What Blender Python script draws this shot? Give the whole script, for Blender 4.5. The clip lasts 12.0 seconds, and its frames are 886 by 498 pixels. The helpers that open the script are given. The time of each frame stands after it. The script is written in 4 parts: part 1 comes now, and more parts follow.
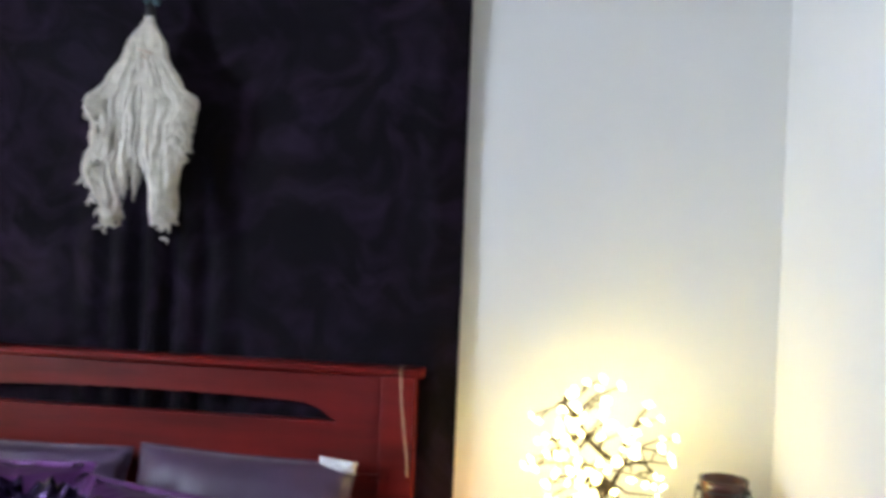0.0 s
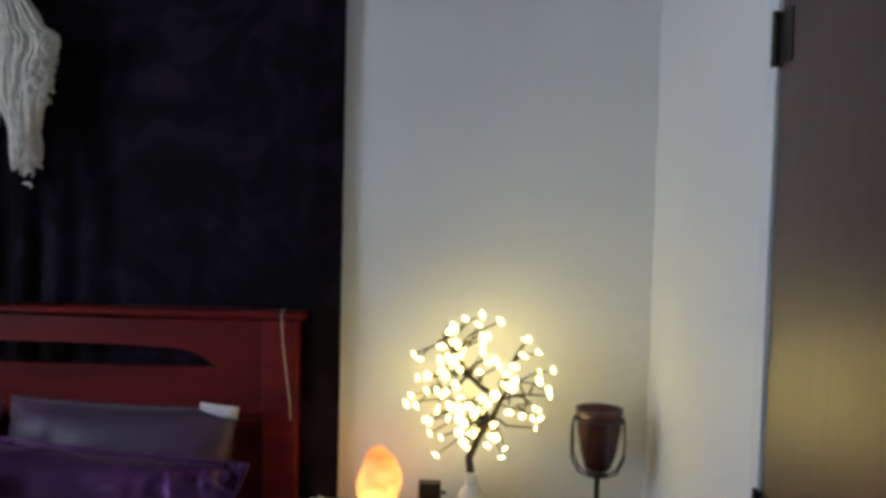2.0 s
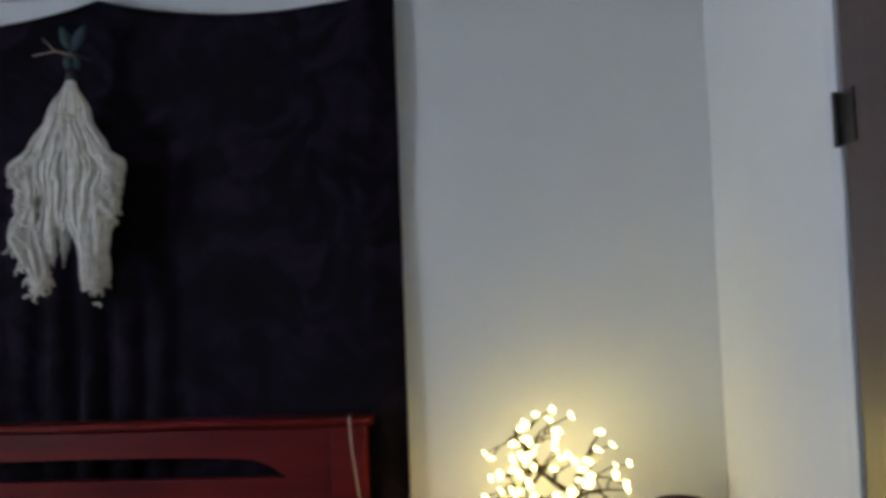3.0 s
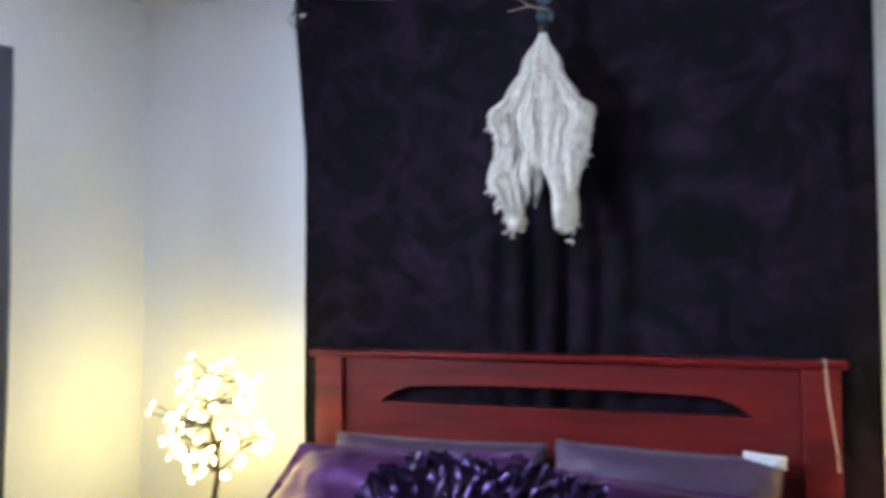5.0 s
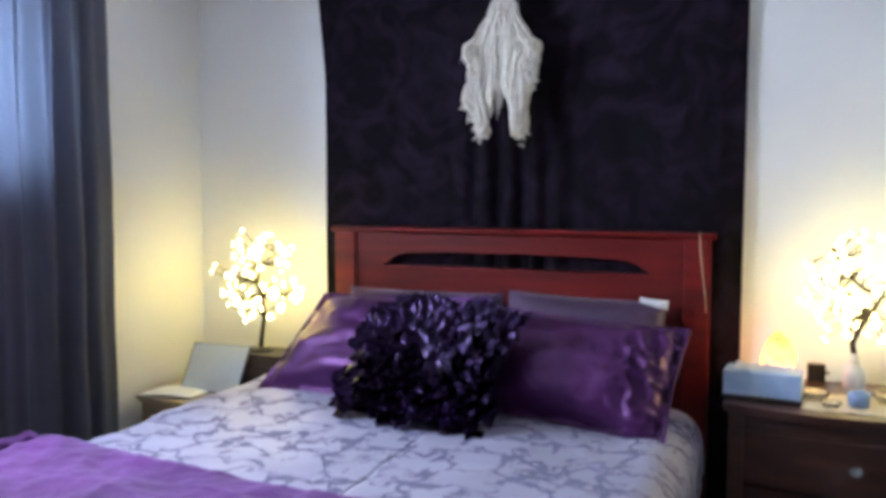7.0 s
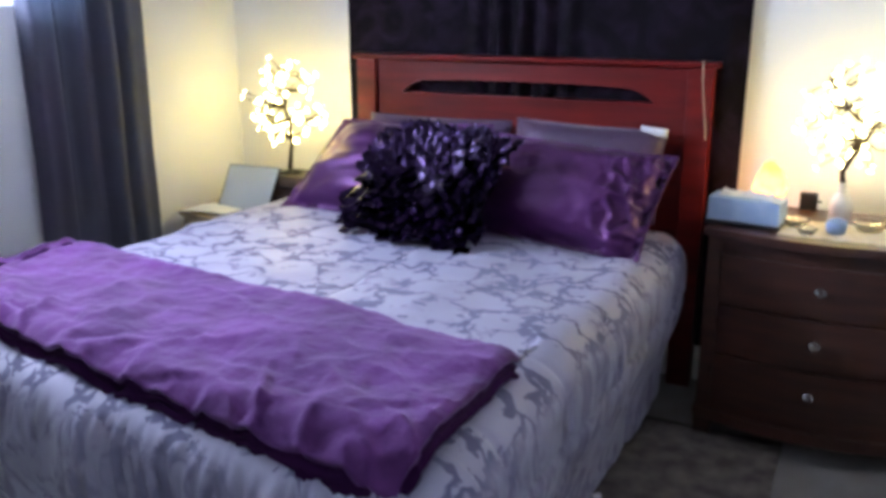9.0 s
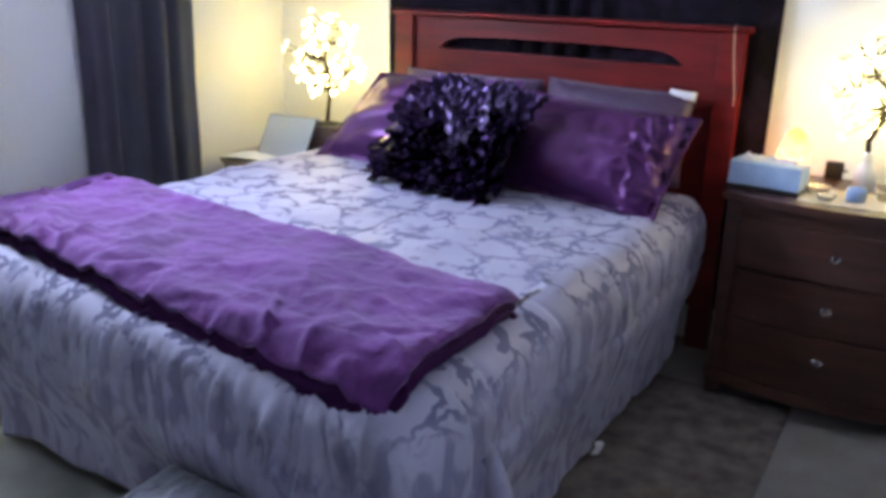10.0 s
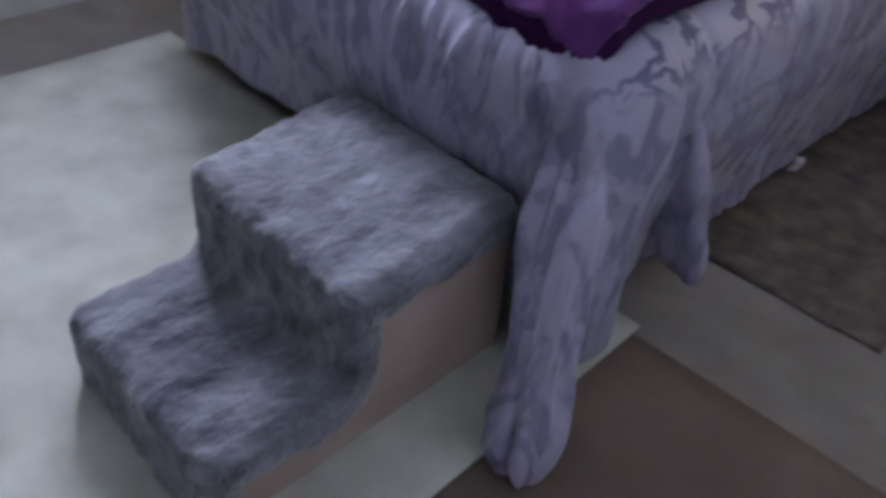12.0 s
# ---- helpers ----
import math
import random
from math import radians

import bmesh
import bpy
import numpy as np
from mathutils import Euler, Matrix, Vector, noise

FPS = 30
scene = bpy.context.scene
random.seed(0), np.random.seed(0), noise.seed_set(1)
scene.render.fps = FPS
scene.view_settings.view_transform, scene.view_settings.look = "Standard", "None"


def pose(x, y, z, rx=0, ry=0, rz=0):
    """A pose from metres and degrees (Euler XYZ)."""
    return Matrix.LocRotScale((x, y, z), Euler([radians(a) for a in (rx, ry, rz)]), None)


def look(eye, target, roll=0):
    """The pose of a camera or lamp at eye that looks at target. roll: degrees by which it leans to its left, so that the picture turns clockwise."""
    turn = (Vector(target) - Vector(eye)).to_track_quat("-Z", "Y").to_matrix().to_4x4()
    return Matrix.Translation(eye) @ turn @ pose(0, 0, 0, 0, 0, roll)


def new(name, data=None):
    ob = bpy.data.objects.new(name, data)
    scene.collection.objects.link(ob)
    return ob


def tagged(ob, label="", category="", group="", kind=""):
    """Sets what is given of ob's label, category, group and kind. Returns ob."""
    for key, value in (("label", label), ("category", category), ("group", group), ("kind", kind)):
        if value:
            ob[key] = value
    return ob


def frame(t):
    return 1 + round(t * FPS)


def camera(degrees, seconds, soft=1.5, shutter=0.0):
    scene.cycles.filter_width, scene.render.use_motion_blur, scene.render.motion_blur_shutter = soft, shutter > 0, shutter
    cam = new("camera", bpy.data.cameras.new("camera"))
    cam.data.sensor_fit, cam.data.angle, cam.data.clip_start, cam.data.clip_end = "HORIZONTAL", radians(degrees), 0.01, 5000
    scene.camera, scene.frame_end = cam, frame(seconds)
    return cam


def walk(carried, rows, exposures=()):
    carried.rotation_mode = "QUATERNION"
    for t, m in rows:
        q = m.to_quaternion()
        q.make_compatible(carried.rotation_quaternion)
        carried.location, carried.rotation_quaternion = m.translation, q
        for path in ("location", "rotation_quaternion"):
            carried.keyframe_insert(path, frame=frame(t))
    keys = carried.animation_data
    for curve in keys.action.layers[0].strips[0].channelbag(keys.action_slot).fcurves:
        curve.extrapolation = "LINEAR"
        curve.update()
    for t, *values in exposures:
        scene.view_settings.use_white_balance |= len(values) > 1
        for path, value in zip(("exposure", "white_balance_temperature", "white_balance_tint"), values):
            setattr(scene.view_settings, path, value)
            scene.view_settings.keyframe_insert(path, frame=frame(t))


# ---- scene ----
cam = camera(54.5, 12.0, soft=4.0, shutter=0.5)
PATH = [
    (0, (1.098, -2.397, 1.628), (0.862, -0.411, 1.616), 2.3),
    (0.5, (1.188, -2.383, 1.606), (1.048, -0.388, 1.562), 1.9),
    (1, (1.196, -2.384, 1.585), (1.176, -0.385, 1.529), 2.2),
    (1.5, (1.207, -2.38, 1.588), (1.185, -0.381, 1.521), 1.2),
    (2, (1.196, -2.381, 1.582), (1.156, -0.384, 1.48), 1.4),
    (2.5, (1.198, -2.379, 1.621), (1.115, -0.381, 1.659), -0.7),
    (4.5, (0.681, -2.513, 1.499), (0.238, -0.569, 1.647), -2.0),
    (5, (0.532, -2.575, 1.473), (-0.128, -0.69, 1.568), -0.1),
    (5.5, (0.441, -2.615, 1.536), (-0.223, -0.729, 1.532), 1.4),
    (6, (0.658, -2.885, 1.462), (-0.029, -1.007, 1.417), 0.5),
    (6.5, (0.918, -3.261, 1.474), (0.202, -1.396, 1.366), 0.1),
    (7, (0.961, -3.354, 1.467), (0.253, -1.49, 1.314), 0.1),
    (7.5, (0.944, -3.373, 1.482), (0.167, -1.565, 1.125), 1.5),
    (9.5, (1.409, -3.423, 1.483), (0.512, -1.728, 0.916), 0.3),
    (10, (1.437, -3.446, 1.452), (0.488, -1.796, 0.836), 1.6),
    (10.5, (1.443, -3.443, 1.445), (0.457, -1.821, 0.813), 0.8),
    (11, (1.392, -3.414, 1.359), (0.375, -1.842, 0.657), 3.2),
    (11.5, (1.321, -3.389, 1.291), (0.381, -2.002, 0.199), 4.4),
    (12, (1.32, -3.384, 1.258), (0.302, -2.177, 0.031), 6.2),
]
EXPOSURES = [(0, 0.0, 6050, 12), (0.5, -0.45, 6000, 12), (1.0, -1.05, 5950, 12), (1.5, -1.2, 5900, 12), (2.7, -1.3, 5900, 12), (4.3, -0.3, 5800, 12),
             (5.0, 0.25, 5600, 14), (6.5, 0.02, 5650, 15), (7.5, -0.04, 5850, 16), (9.5, 0.18, 5600, 19), (11, 0.2, 5550, 21), (11.5, 0.14, 5650, 23), (12, 0.12, 5850, 23)]
DAY_POWER, BLOSSOM_POWER, SALT_POWER = 300.0, 27.0, 2.6
walk(cam, [(t, look(eye, target, roll)) for t, eye, target, roll in PATH], EXPOSURES)

# ---- world and light ----
world = bpy.data.worlds.new("overcast_sky")
scene.world = world
world.use_nodes = True
wn = world.node_tree
sky = wn.nodes.new("ShaderNodeTexSky")
sky.sky_type = "NISHITA"
sky.sun_disc = False
sky.sun_elevation, sky.sun_rotation = radians(40), radians(250)
wn.links.new(sky.outputs["Color"], wn.nodes["Background"].inputs["Color"])
wn.nodes["Background"].inputs["Strength"].default_value = 0.12

sun_data = bpy.data.lights.new("sun", "SUN")
sun_data.energy, sun_data.angle, sun_data.color = 0.8, radians(12), (1.0, 0.96, 0.9)
sun = new("sun", sun_data)
sun.matrix_world = look((-6, 3.0, 6), (0, 0, 0))

WIN_Y0, WIN_Y1, WIN_Z0, WIN_Z1 = -2.02, -0.95, 1.475, 2.13
LEFT, RIGHT, BACK, CEIL = -1.515, 1.727, -5.80, 2.50
day_data = bpy.data.lights.new("window_daylight", "AREA")
day_data.shape, day_data.size, day_data.size_y = "RECTANGLE", WIN_Z1 - WIN_Z0 + 0.5, WIN_Y1 - WIN_Y0 + 0.5
day_data.energy, day_data.color = DAY_POWER, (0.80, 0.89, 1.0)
day = new("window_daylight", day_data)
ymid, zmid = (WIN_Y0 + WIN_Y1) / 2, (WIN_Z0 + WIN_Z1) / 2
day.matrix_world = look((LEFT - 0.22, ymid, zmid), (LEFT + 1, ymid, zmid))

# ---- materials ----
def mat(name, color=(0.5, 0.5, 0.5), rough=0.6, metal=0.0, second=None, scale=8.0, bump=0.0, bump_scale=60.0,
        fine=None, sheen=0.0, spec=None, stretch=(1, 1, 1), sheen_tint=None, vary=0.0, coat=0.0, coat_rough=0.1):
    """A surface with two scales of colour variation and a fine relief."""
    m = bpy.data.materials.new(name)
    m.use_nodes = True
    nt = m.node_tree
    b = nt.nodes["Principled BSDF"]
    b.inputs["Roughness"].default_value = rough
    b.inputs["Metallic"].default_value = metal
    b.inputs["Sheen Weight"].default_value = sheen
    b.inputs["Coat Weight"].default_value = coat
    b.inputs["Coat Roughness"].default_value = coat_rough
    if sheen_tint:
        b.inputs["Sheen Tint"].default_value = (*sheen_tint, 1)
    if spec is not None:
        b.inputs["Specular IOR Level"].default_value = spec
    tc = nt.nodes.new("ShaderNodeTexCoord")
    mp = nt.nodes.new("ShaderNodeMapping")
    mp.inputs["Scale"].default_value = stretch
    nt.links.new(tc.outputs["Object"], mp.inputs["Vector"])
    n1 = nt.nodes.new("ShaderNodeTexNoise")
    n1.inputs["Scale"].default_value, n1.inputs["Detail"].default_value = scale, 5
    nt.links.new(mp.outputs["Vector"], n1.inputs["Vector"])
    n2 = nt.nodes.new("ShaderNodeTexNoise")
    n2.inputs["Scale"].default_value, n2.inputs["Detail"].default_value = bump_scale, 4
    nt.links.new(mp.outputs["Vector"], n2.inputs["Vector"])
    ramp = nt.nodes.new("ShaderNodeValToRGB")
    ramp.color_ramp.elements[0].position, ramp.color_ramp.elements[1].position = 0.32, 0.68
    second = second or tuple(c * 0.86 for c in color)
    ramp.color_ramp.elements[0].color, ramp.color_ramp.elements[1].color = (*second, 1), (*color, 1)
    nt.links.new(n1.outputs["Fac"], ramp.inputs["Fac"])
    out = ramp.outputs["Color"]
    if fine is not None:
        mx = nt.nodes.new("ShaderNodeMix")
        mx.data_type, mx.blend_type = "RGBA", "MULTIPLY"
        mx.inputs[0].default_value = fine
        nt.links.new(out, mx.inputs[6])
        nt.links.new(n2.outputs["Fac"], mx.inputs[7])
        out = mx.outputs[2]
    if vary:
        info = nt.nodes.new("ShaderNodeObjectInfo")
        hsv = nt.nodes.new("ShaderNodeHueSaturation")
        mr = nt.nodes.new("ShaderNodeMapRange")
        mr.inputs[3].default_value, mr.inputs[4].default_value = 1 - vary, 1 + vary
        nt.links.new(info.outputs["Random"], mr.inputs[0])
        nt.links.new(mr.outputs[0], hsv.inputs["Value"])
        nt.links.new(out, hsv.inputs["Color"])
        out = hsv.outputs["Color"]
    nt.links.new(out, b.inputs["Base Color"])
    if bump:
        bp = nt.nodes.new("ShaderNodeBump")
        bp.inputs["Strength"].default_value, bp.inputs["Distance"].default_value = 1.0, bump
        nt.links.new(n2.outputs["Fac"], bp.inputs["Height"])
        nt.links.new(bp.outputs["Normal"], b.inputs["Normal"])
    return m


def glow(name, color, strength):
    m = bpy.data.materials.new(name)
    m.use_nodes = True
    b = m.node_tree.nodes["Principled BSDF"]
    b.inputs["Base Color"].default_value = (*color, 1)
    b.inputs["Emission Color"].default_value = (*color, 1)
    b.inputs["Emission Strength"].default_value = strength
    return m


def glass(name, tint=(1, 1, 1), rough=0.02):
    m = bpy.data.materials.new(name)
    m.use_nodes = True
    b = m.node_tree.nodes["Principled BSDF"]
    b.inputs["Base Color"].default_value = (*tint, 1)
    b.inputs["Transmission Weight"].default_value = 1.0
    b.inputs["Roughness"].default_value = rough
    return m


def plush_mat(name, dark, light):
    """Deep pile whose brushed areas catch light in soft swirls."""
    m = mat(name, light, 0.8, second=dark, scale=5.0, bump=0.002, bump_scale=220, spec=0.1)
    nt = m.node_tree
    b = nt.nodes["Principled BSDF"]
    tc = nt.nodes.new("ShaderNodeTexCoord")
    wob = nt.nodes.new("ShaderNodeTexNoise")
    wob.inputs["Scale"].default_value, wob.inputs["Detail"].default_value, wob.inputs["Distortion"].default_value = 6.0, 5, 1.4
    nt.links.new(tc.outputs["Object"], wob.inputs["Vector"])
    ramp = nt.nodes.new("ShaderNodeValToRGB")
    e = ramp.color_ramp.elements
    e[0].position, e[1].position = 0.45, 0.70
    e[0].color, e[1].color = (*dark, 1), (*light, 1)
    nt.links.new(wob.outputs["Fac"], ramp.inputs["Fac"])
    nt.links.new(ramp.outputs["Color"], b.inputs["Base Color"])
    return m


def damask_mat(name, ground, line):
    """Glossy satin ground with matt woven lattice vines; on the drop the figure is smaller and stretched by the fall of the cloth."""
    m = mat(name, ground, 0.45, second=tuple(c * 0.84 for c in ground), scale=4.0, bump=0.0011, bump_scale=34, sheen=0.1)
    nt = m.node_tree
    b = nt.nodes["Principled BSDF"]
    b.inputs["Specular IOR Level"].default_value = 0.4
    base = b.inputs["Base Color"].links[0].from_socket
    def node(kind, **values):
        n = nt.nodes.new(kind)
        for k, v in values.items():
            n.inputs[k].default_value = v
        return n
    def maths(op, p, q):
        n = nt.nodes.new("ShaderNodeMath")
        n.operation = op
        for k, v in enumerate((p, q)):
            if isinstance(v, (int, float)):
                n.inputs[k].default_value = v
            else:
                nt.links.new(v, n.inputs[k])
        return n.outputs[0]
    def ramp(value, lo, hi, out_lo, out_hi):
        n = nt.nodes.new("ShaderNodeMapRange")
        n.interpolation_type = "SMOOTHSTEP"
        for k, v in enumerate((lo, hi, out_lo, out_hi)):
            n.inputs[k + 1].default_value = v
        nt.links.new(value, n.inputs[0])
        return n.outputs[0]
    tc = nt.nodes.new("ShaderNodeTexCoord")
    def warped(amount, scale, stretch):
        mp = nt.nodes.new("ShaderNodeMapping")
        mp.inputs["Scale"].default_value = stretch
        nt.links.new(tc.outputs["Object"], mp.inputs["Vector"])
        w = node("ShaderNodeTexNoise", Scale=scale, Detail=2.0)
        nt.links.new(mp.outputs["Vector"], w.inputs["Vector"])
        mx = nt.nodes.new("ShaderNodeMix")
        mx.data_type, mx.blend_type = "RGBA", "LINEAR_LIGHT"
        mx.inputs[0].default_value = amount
        nt.links.new(mp.outputs["Vector"], mx.inputs[6])
        nt.links.new(w.outputs["Color"], mx.inputs[7])
        return mx.outputs[2]
    def vines(scale, amount, rand, width, stretch):
        v = node("ShaderNodeTexVoronoi", Scale=scale, Randomness=rand)
        v.feature = "DISTANCE_TO_EDGE"
        nt.links.new(warped(amount, scale * 2.2, stretch), v.inputs["Vector"])
        return ramp(v.outputs["Distance"], width, width + 0.045, 1.0, 0.0)
    gaps = node("ShaderNodeTexNoise", Scale=5.5, Detail=3.0)
    nt.links.new(tc.outputs["Object"], gaps.inputs["Vector"])
    lattice = maths("MULTIPLY", vines(6.4, 0.085, 0.75, 0.036, (1.0, 1.0, 1.0)), ramp(gaps.outputs["Fac"], 0.36, 0.50, 0.15, 1.0))
    leaf = node("ShaderNodeTexNoise", Scale=13.0, Detail=2.0, Distortion=1.2)
    nt.links.new(tc.outputs["Object"], leaf.inputs["Vector"])
    leaves = maths("MULTIPLY", ramp(leaf.outputs["Fac"], 0.55, 0.60, 0.0, 1.0), vines(6.4, 0.085, 0.75, 0.15, (1.0, 1.0, 1.0)))
    top = maths("MAXIMUM", lattice, leaves)
    fall = node("ShaderNodeTexNoise", Scale=11.5, Detail=5.0, Distortion=1.0)
    nt.links.new(warped(0.03, 9.0, (1.5, 1.5, 0.7)), fall.inputs["Vector"])
    drop = maths("MULTIPLY", ramp(fall.outputs["Fac"], 0.43, 0.62, 0.0, 1.0), 0.62)
    sep = nt.nodes.new("ShaderNodeSeparateXYZ")
    nt.links.new(tc.outputs["Object"], sep.inputs[0])
    panel = ramp(sep.outputs["Z"], 0.60, 0.68, 0.0, 1.0)
    seen = nt.nodes.new("ShaderNodeMix")
    seen.data_type = "FLOAT"
    nt.links.new(panel, seen.inputs[0])
    nt.links.new(drop, seen.inputs[2])
    nt.links.new(top, seen.inputs[3])
    figure = seen.outputs[0]
    mx = nt.nodes.new("ShaderNodeMix")
    mx.data_type = "RGBA"
    nt.links.new(figure, mx.inputs[0])
    nt.links.new(base, mx.inputs[6])
    mx.inputs[7].default_value = (*line, 1)
    nt.links.new(mx.outputs[2], b.inputs["Base Color"])
    nt.links.new(ramp(figure, 0.0, 1.0, 0.50, 0.92), b.inputs["Roughness"])
    nt.links.new(ramp(figure, 0.0, 1.0, 0.14, 0.0), b.inputs["Metallic"])
    return m


def translucent(m, color, share):
    """Lets some light through a thin cloth."""
    nt = m.node_tree
    b, out = nt.nodes["Principled BSDF"], nt.nodes["Material Output"]
    tr, mx = nt.nodes.new("ShaderNodeBsdfTranslucent"), nt.nodes.new("ShaderNodeMixShader")
    tr.inputs["Color"].default_value = (*color, 1)
    mx.inputs[0].default_value = share
    nt.links.new(b.outputs[0], mx.inputs[1])
    nt.links.new(tr.outputs[0], mx.inputs[2])
    nt.links.new(mx.outputs[0], out.inputs["Surface"])
    return m


WALL = mat("eggshell_wall_paint", (0.80, 0.80, 0.78), 0.55, second=(0.765, 0.765, 0.745), scale=1.6, bump=0.0006, bump_scale=130)
CEILING = mat("ceiling_paint", (0.78, 0.78, 0.76), 0.8, scale=2, bump=0.002, bump_scale=60)
TRIM = mat("white_gloss_trim", (0.78, 0.79, 0.80), 0.35, scale=4)
CARPET = mat("grey_beige_carpet", (0.38, 0.345, 0.305), 0.95, second=(0.27, 0.24, 0.21), scale=6, bump=0.004, bump_scale=260, fine=0.55, sheen=0.2)
BROWNRUG = mat("brown_flat_rug", (0.20, 0.150, 0.125), 0.9, second=(0.13, 0.096, 0.080), scale=4, bump=0.002, bump_scale=240, fine=0.35)
MAT_CREAM = mat("cream_mat", (0.52, 0.525, 0.465), 0.8, second=(0.38, 0.385, 0.33), scale=7, bump=0.001, bump_scale=220)
RUG = mat("dark_mottled_rug", (0.27, 0.225, 0.19), 0.95, second=(0.115, 0.094, 0.082), scale=14, bump=0.004, bump_scale=230, fine=0.5)
CHERRY = mat("cherry_stained_wood", (0.142, 0.0066, 0.0055), 0.42, second=(0.076, 0.0040, 0.0036), scale=4, bump=0.0002, bump_scale=40, stretch=(0.6, 6, 6), coat=0.08, spec=0.3)
WALNUT = mat("walnut_brown_wood", (0.058, 0.018, 0.010), 0.42, second=(0.029, 0.0095, 0.006), scale=5, bump=0.0003, bump_scale=40, stretch=(0.5, 5, 7), coat=0.15)
DOORWOOD = mat("dark_veneer_door", (0.056, 0.019, 0.015), 0.42, second=(0.036, 0.013, 0.010), scale=6, bump=0.0004, bump_scale=60, stretch=(6, 6, 0.4), coat=0.40, coat_rough=0.24)
PALEWOOD = mat("tan_wood", (0.40, 0.30, 0.19), 0.45, second=(0.30, 0.22, 0.135), scale=5, stretch=(0.6, 5, 5))
BRONZE = mat("dark_bronze", (0.035, 0.026, 0.022), 0.45, metal=0.6, scale=30)
BLACKM = mat("black_wire", (0.012, 0.011, 0.011), 0.5, scale=40)
PLUSH = plush_mat("aubergine_plush", (0.0030, 0.0019, 0.0042), (0.0170, 0.0096, 0.0222))
SATIN = mat("purple_satin", (0.076, 0.0105, 0.096), 0.37, metal=0.50, second=(0.052, 0.0072, 0.066), scale=3, bump=0.0006, bump_scale=14, sheen=0.05)
SATIN2 = mat("faded_plum_satin", (0.052, 0.021, 0.064), 0.5, second=(0.036, 0.014, 0.046), scale=4, bump=0.001, bump_scale=25, sheen=0.15)
RUFFLE = mat("dark_purple_ribbon", (0.0135, 0.0036, 0.027), 0.25, metal=0.85, second=(0.0045, 0.0014, 0.0095), scale=9, bump=0.0006, bump_scale=60)
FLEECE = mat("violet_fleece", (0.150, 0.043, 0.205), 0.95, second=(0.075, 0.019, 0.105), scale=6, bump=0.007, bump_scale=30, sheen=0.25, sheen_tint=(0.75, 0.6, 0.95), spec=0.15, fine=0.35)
UNDERFOLD = mat("dark_plum_underfold", (0.034, 0.0065, 0.046), 0.9, scale=12, bump=0.003, bump_scale=60, spec=0.1)
COMFORT = damask_mat("lavender_damask", (0.345, 0.325, 0.44), (0.108, 0.100, 0.175))
SHEET = mat("white_sheet", (0.72, 0.72, 0.74), 0.8, scale=6, bump=0.0008, bump_scale=120)
MATTRESS = mat("plum_fitted_sheet", (0.045, 0.025, 0.05), 0.85, scale=6, bump=0.001, bump_scale=90)
CURTAIN = translucent(mat("slate_purple_curtain", (0.125, 0.135, 0.165), 0.75, second=(0.060, 0.050, 0.082), scale=3, bump=0.0008, bump_scale=180, stretch=(3, 3, 0.15), sheen=0.15), (0.30, 0.34, 0.41), 0.32)
YARN = mat("cream_yarn", (0.80, 0.75, 0.64), 0.98, second=(0.62, 0.57, 0.48), scale=45, bump=0.005, bump_scale=220, sheen=0.3)
GREYPLUSH = mat("grey_plush", (0.215, 0.22, 0.26), 0.95, second=(0.046, 0.046, 0.064), scale=15, bump=0.007, bump_scale=100, sheen=0.35, stretch=(1.0, 0.5, 1))
TANSIDE = mat("tan_board", (0.36, 0.28, 0.24), 0.7, second=(0.30, 0.23, 0.19), scale=6)
BARK = mat("dark_bark_wire", (0.045, 0.026, 0.014), 0.8, second=(0.02, 0.012, 0.008), scale=60, bump=0.001, bump_scale=120)
BLOSSOM = glow("lit_blossom", (1.0, 0.825, 0.27), BLOSSOM_POWER)
SALT = glow("glowing_salt", (1.0, 0.30, 0.065), SALT_POWER)
nt = SALT.node_tree
tc, sep, heat, veins = (nt.nodes.new(k) for k in ("ShaderNodeTexCoord", "ShaderNodeSeparateXYZ", "ShaderNodeMapRange", "ShaderNodeTexNoise"))
veins.inputs["Scale"].default_value = 26
mul = nt.nodes.new("ShaderNodeMath")
mul.operation = "MULTIPLY"
nt.links.new(tc.outputs["Object"], sep.inputs[0])
nt.links.new(tc.outputs["Object"], veins.inputs["Vector"])
nt.links.new(sep.outputs["Z"], heat.inputs[0])
heat.inputs[1].default_value, heat.inputs[2].default_value = 0.03, 0.17
heat.inputs[3].default_value, heat.inputs[4].default_value = SALT_POWER * 7, SALT_POWER * 1.3
nt.links.new(heat.outputs[0], mul.inputs[0])
nt.links.new(veins.outputs["Fac"], mul.inputs[1])
nt.links.new(mul.outputs[0], nt.nodes["Principled BSDF"].inputs["Emission Strength"])
PAPER = mat("white_paper", (0.78, 0.78, 0.76), 0.7, scale=9)
TISSUEBOX = mat("pale_blue_card", (0.34, 0.47, 0.68), 0.55, second=(0.46, 0.57, 0.74), scale=18)
TISSUE = mat("white_tissue", (0.82, 0.82, 0.83), 0.9, scale=20, bump=0.001, bump_scale=90)
SCREEN = mat("pale_glossy_screen", (0.50, 0.56, 0.62), 0.18, second=(0.47, 0.53, 0.60), scale=2)
BLACKPL = mat("black_plastic", (0.014, 0.014, 0.016), 0.4, scale=30)
DARKBOX = mat("dark_leather_box", (0.05, 0.032, 0.026), 0.5, second=(0.03, 0.02, 0.017), scale=20)
PAPEREDGE = mat("aged_page_edges", (0.16, 0.105, 0.07), 0.8, second=(0.09, 0.058, 0.04), scale=30, stretch=(1, 1, 14))
CRYSTAL = glass("clear_crystal", (0.96, 0.97, 0.98))
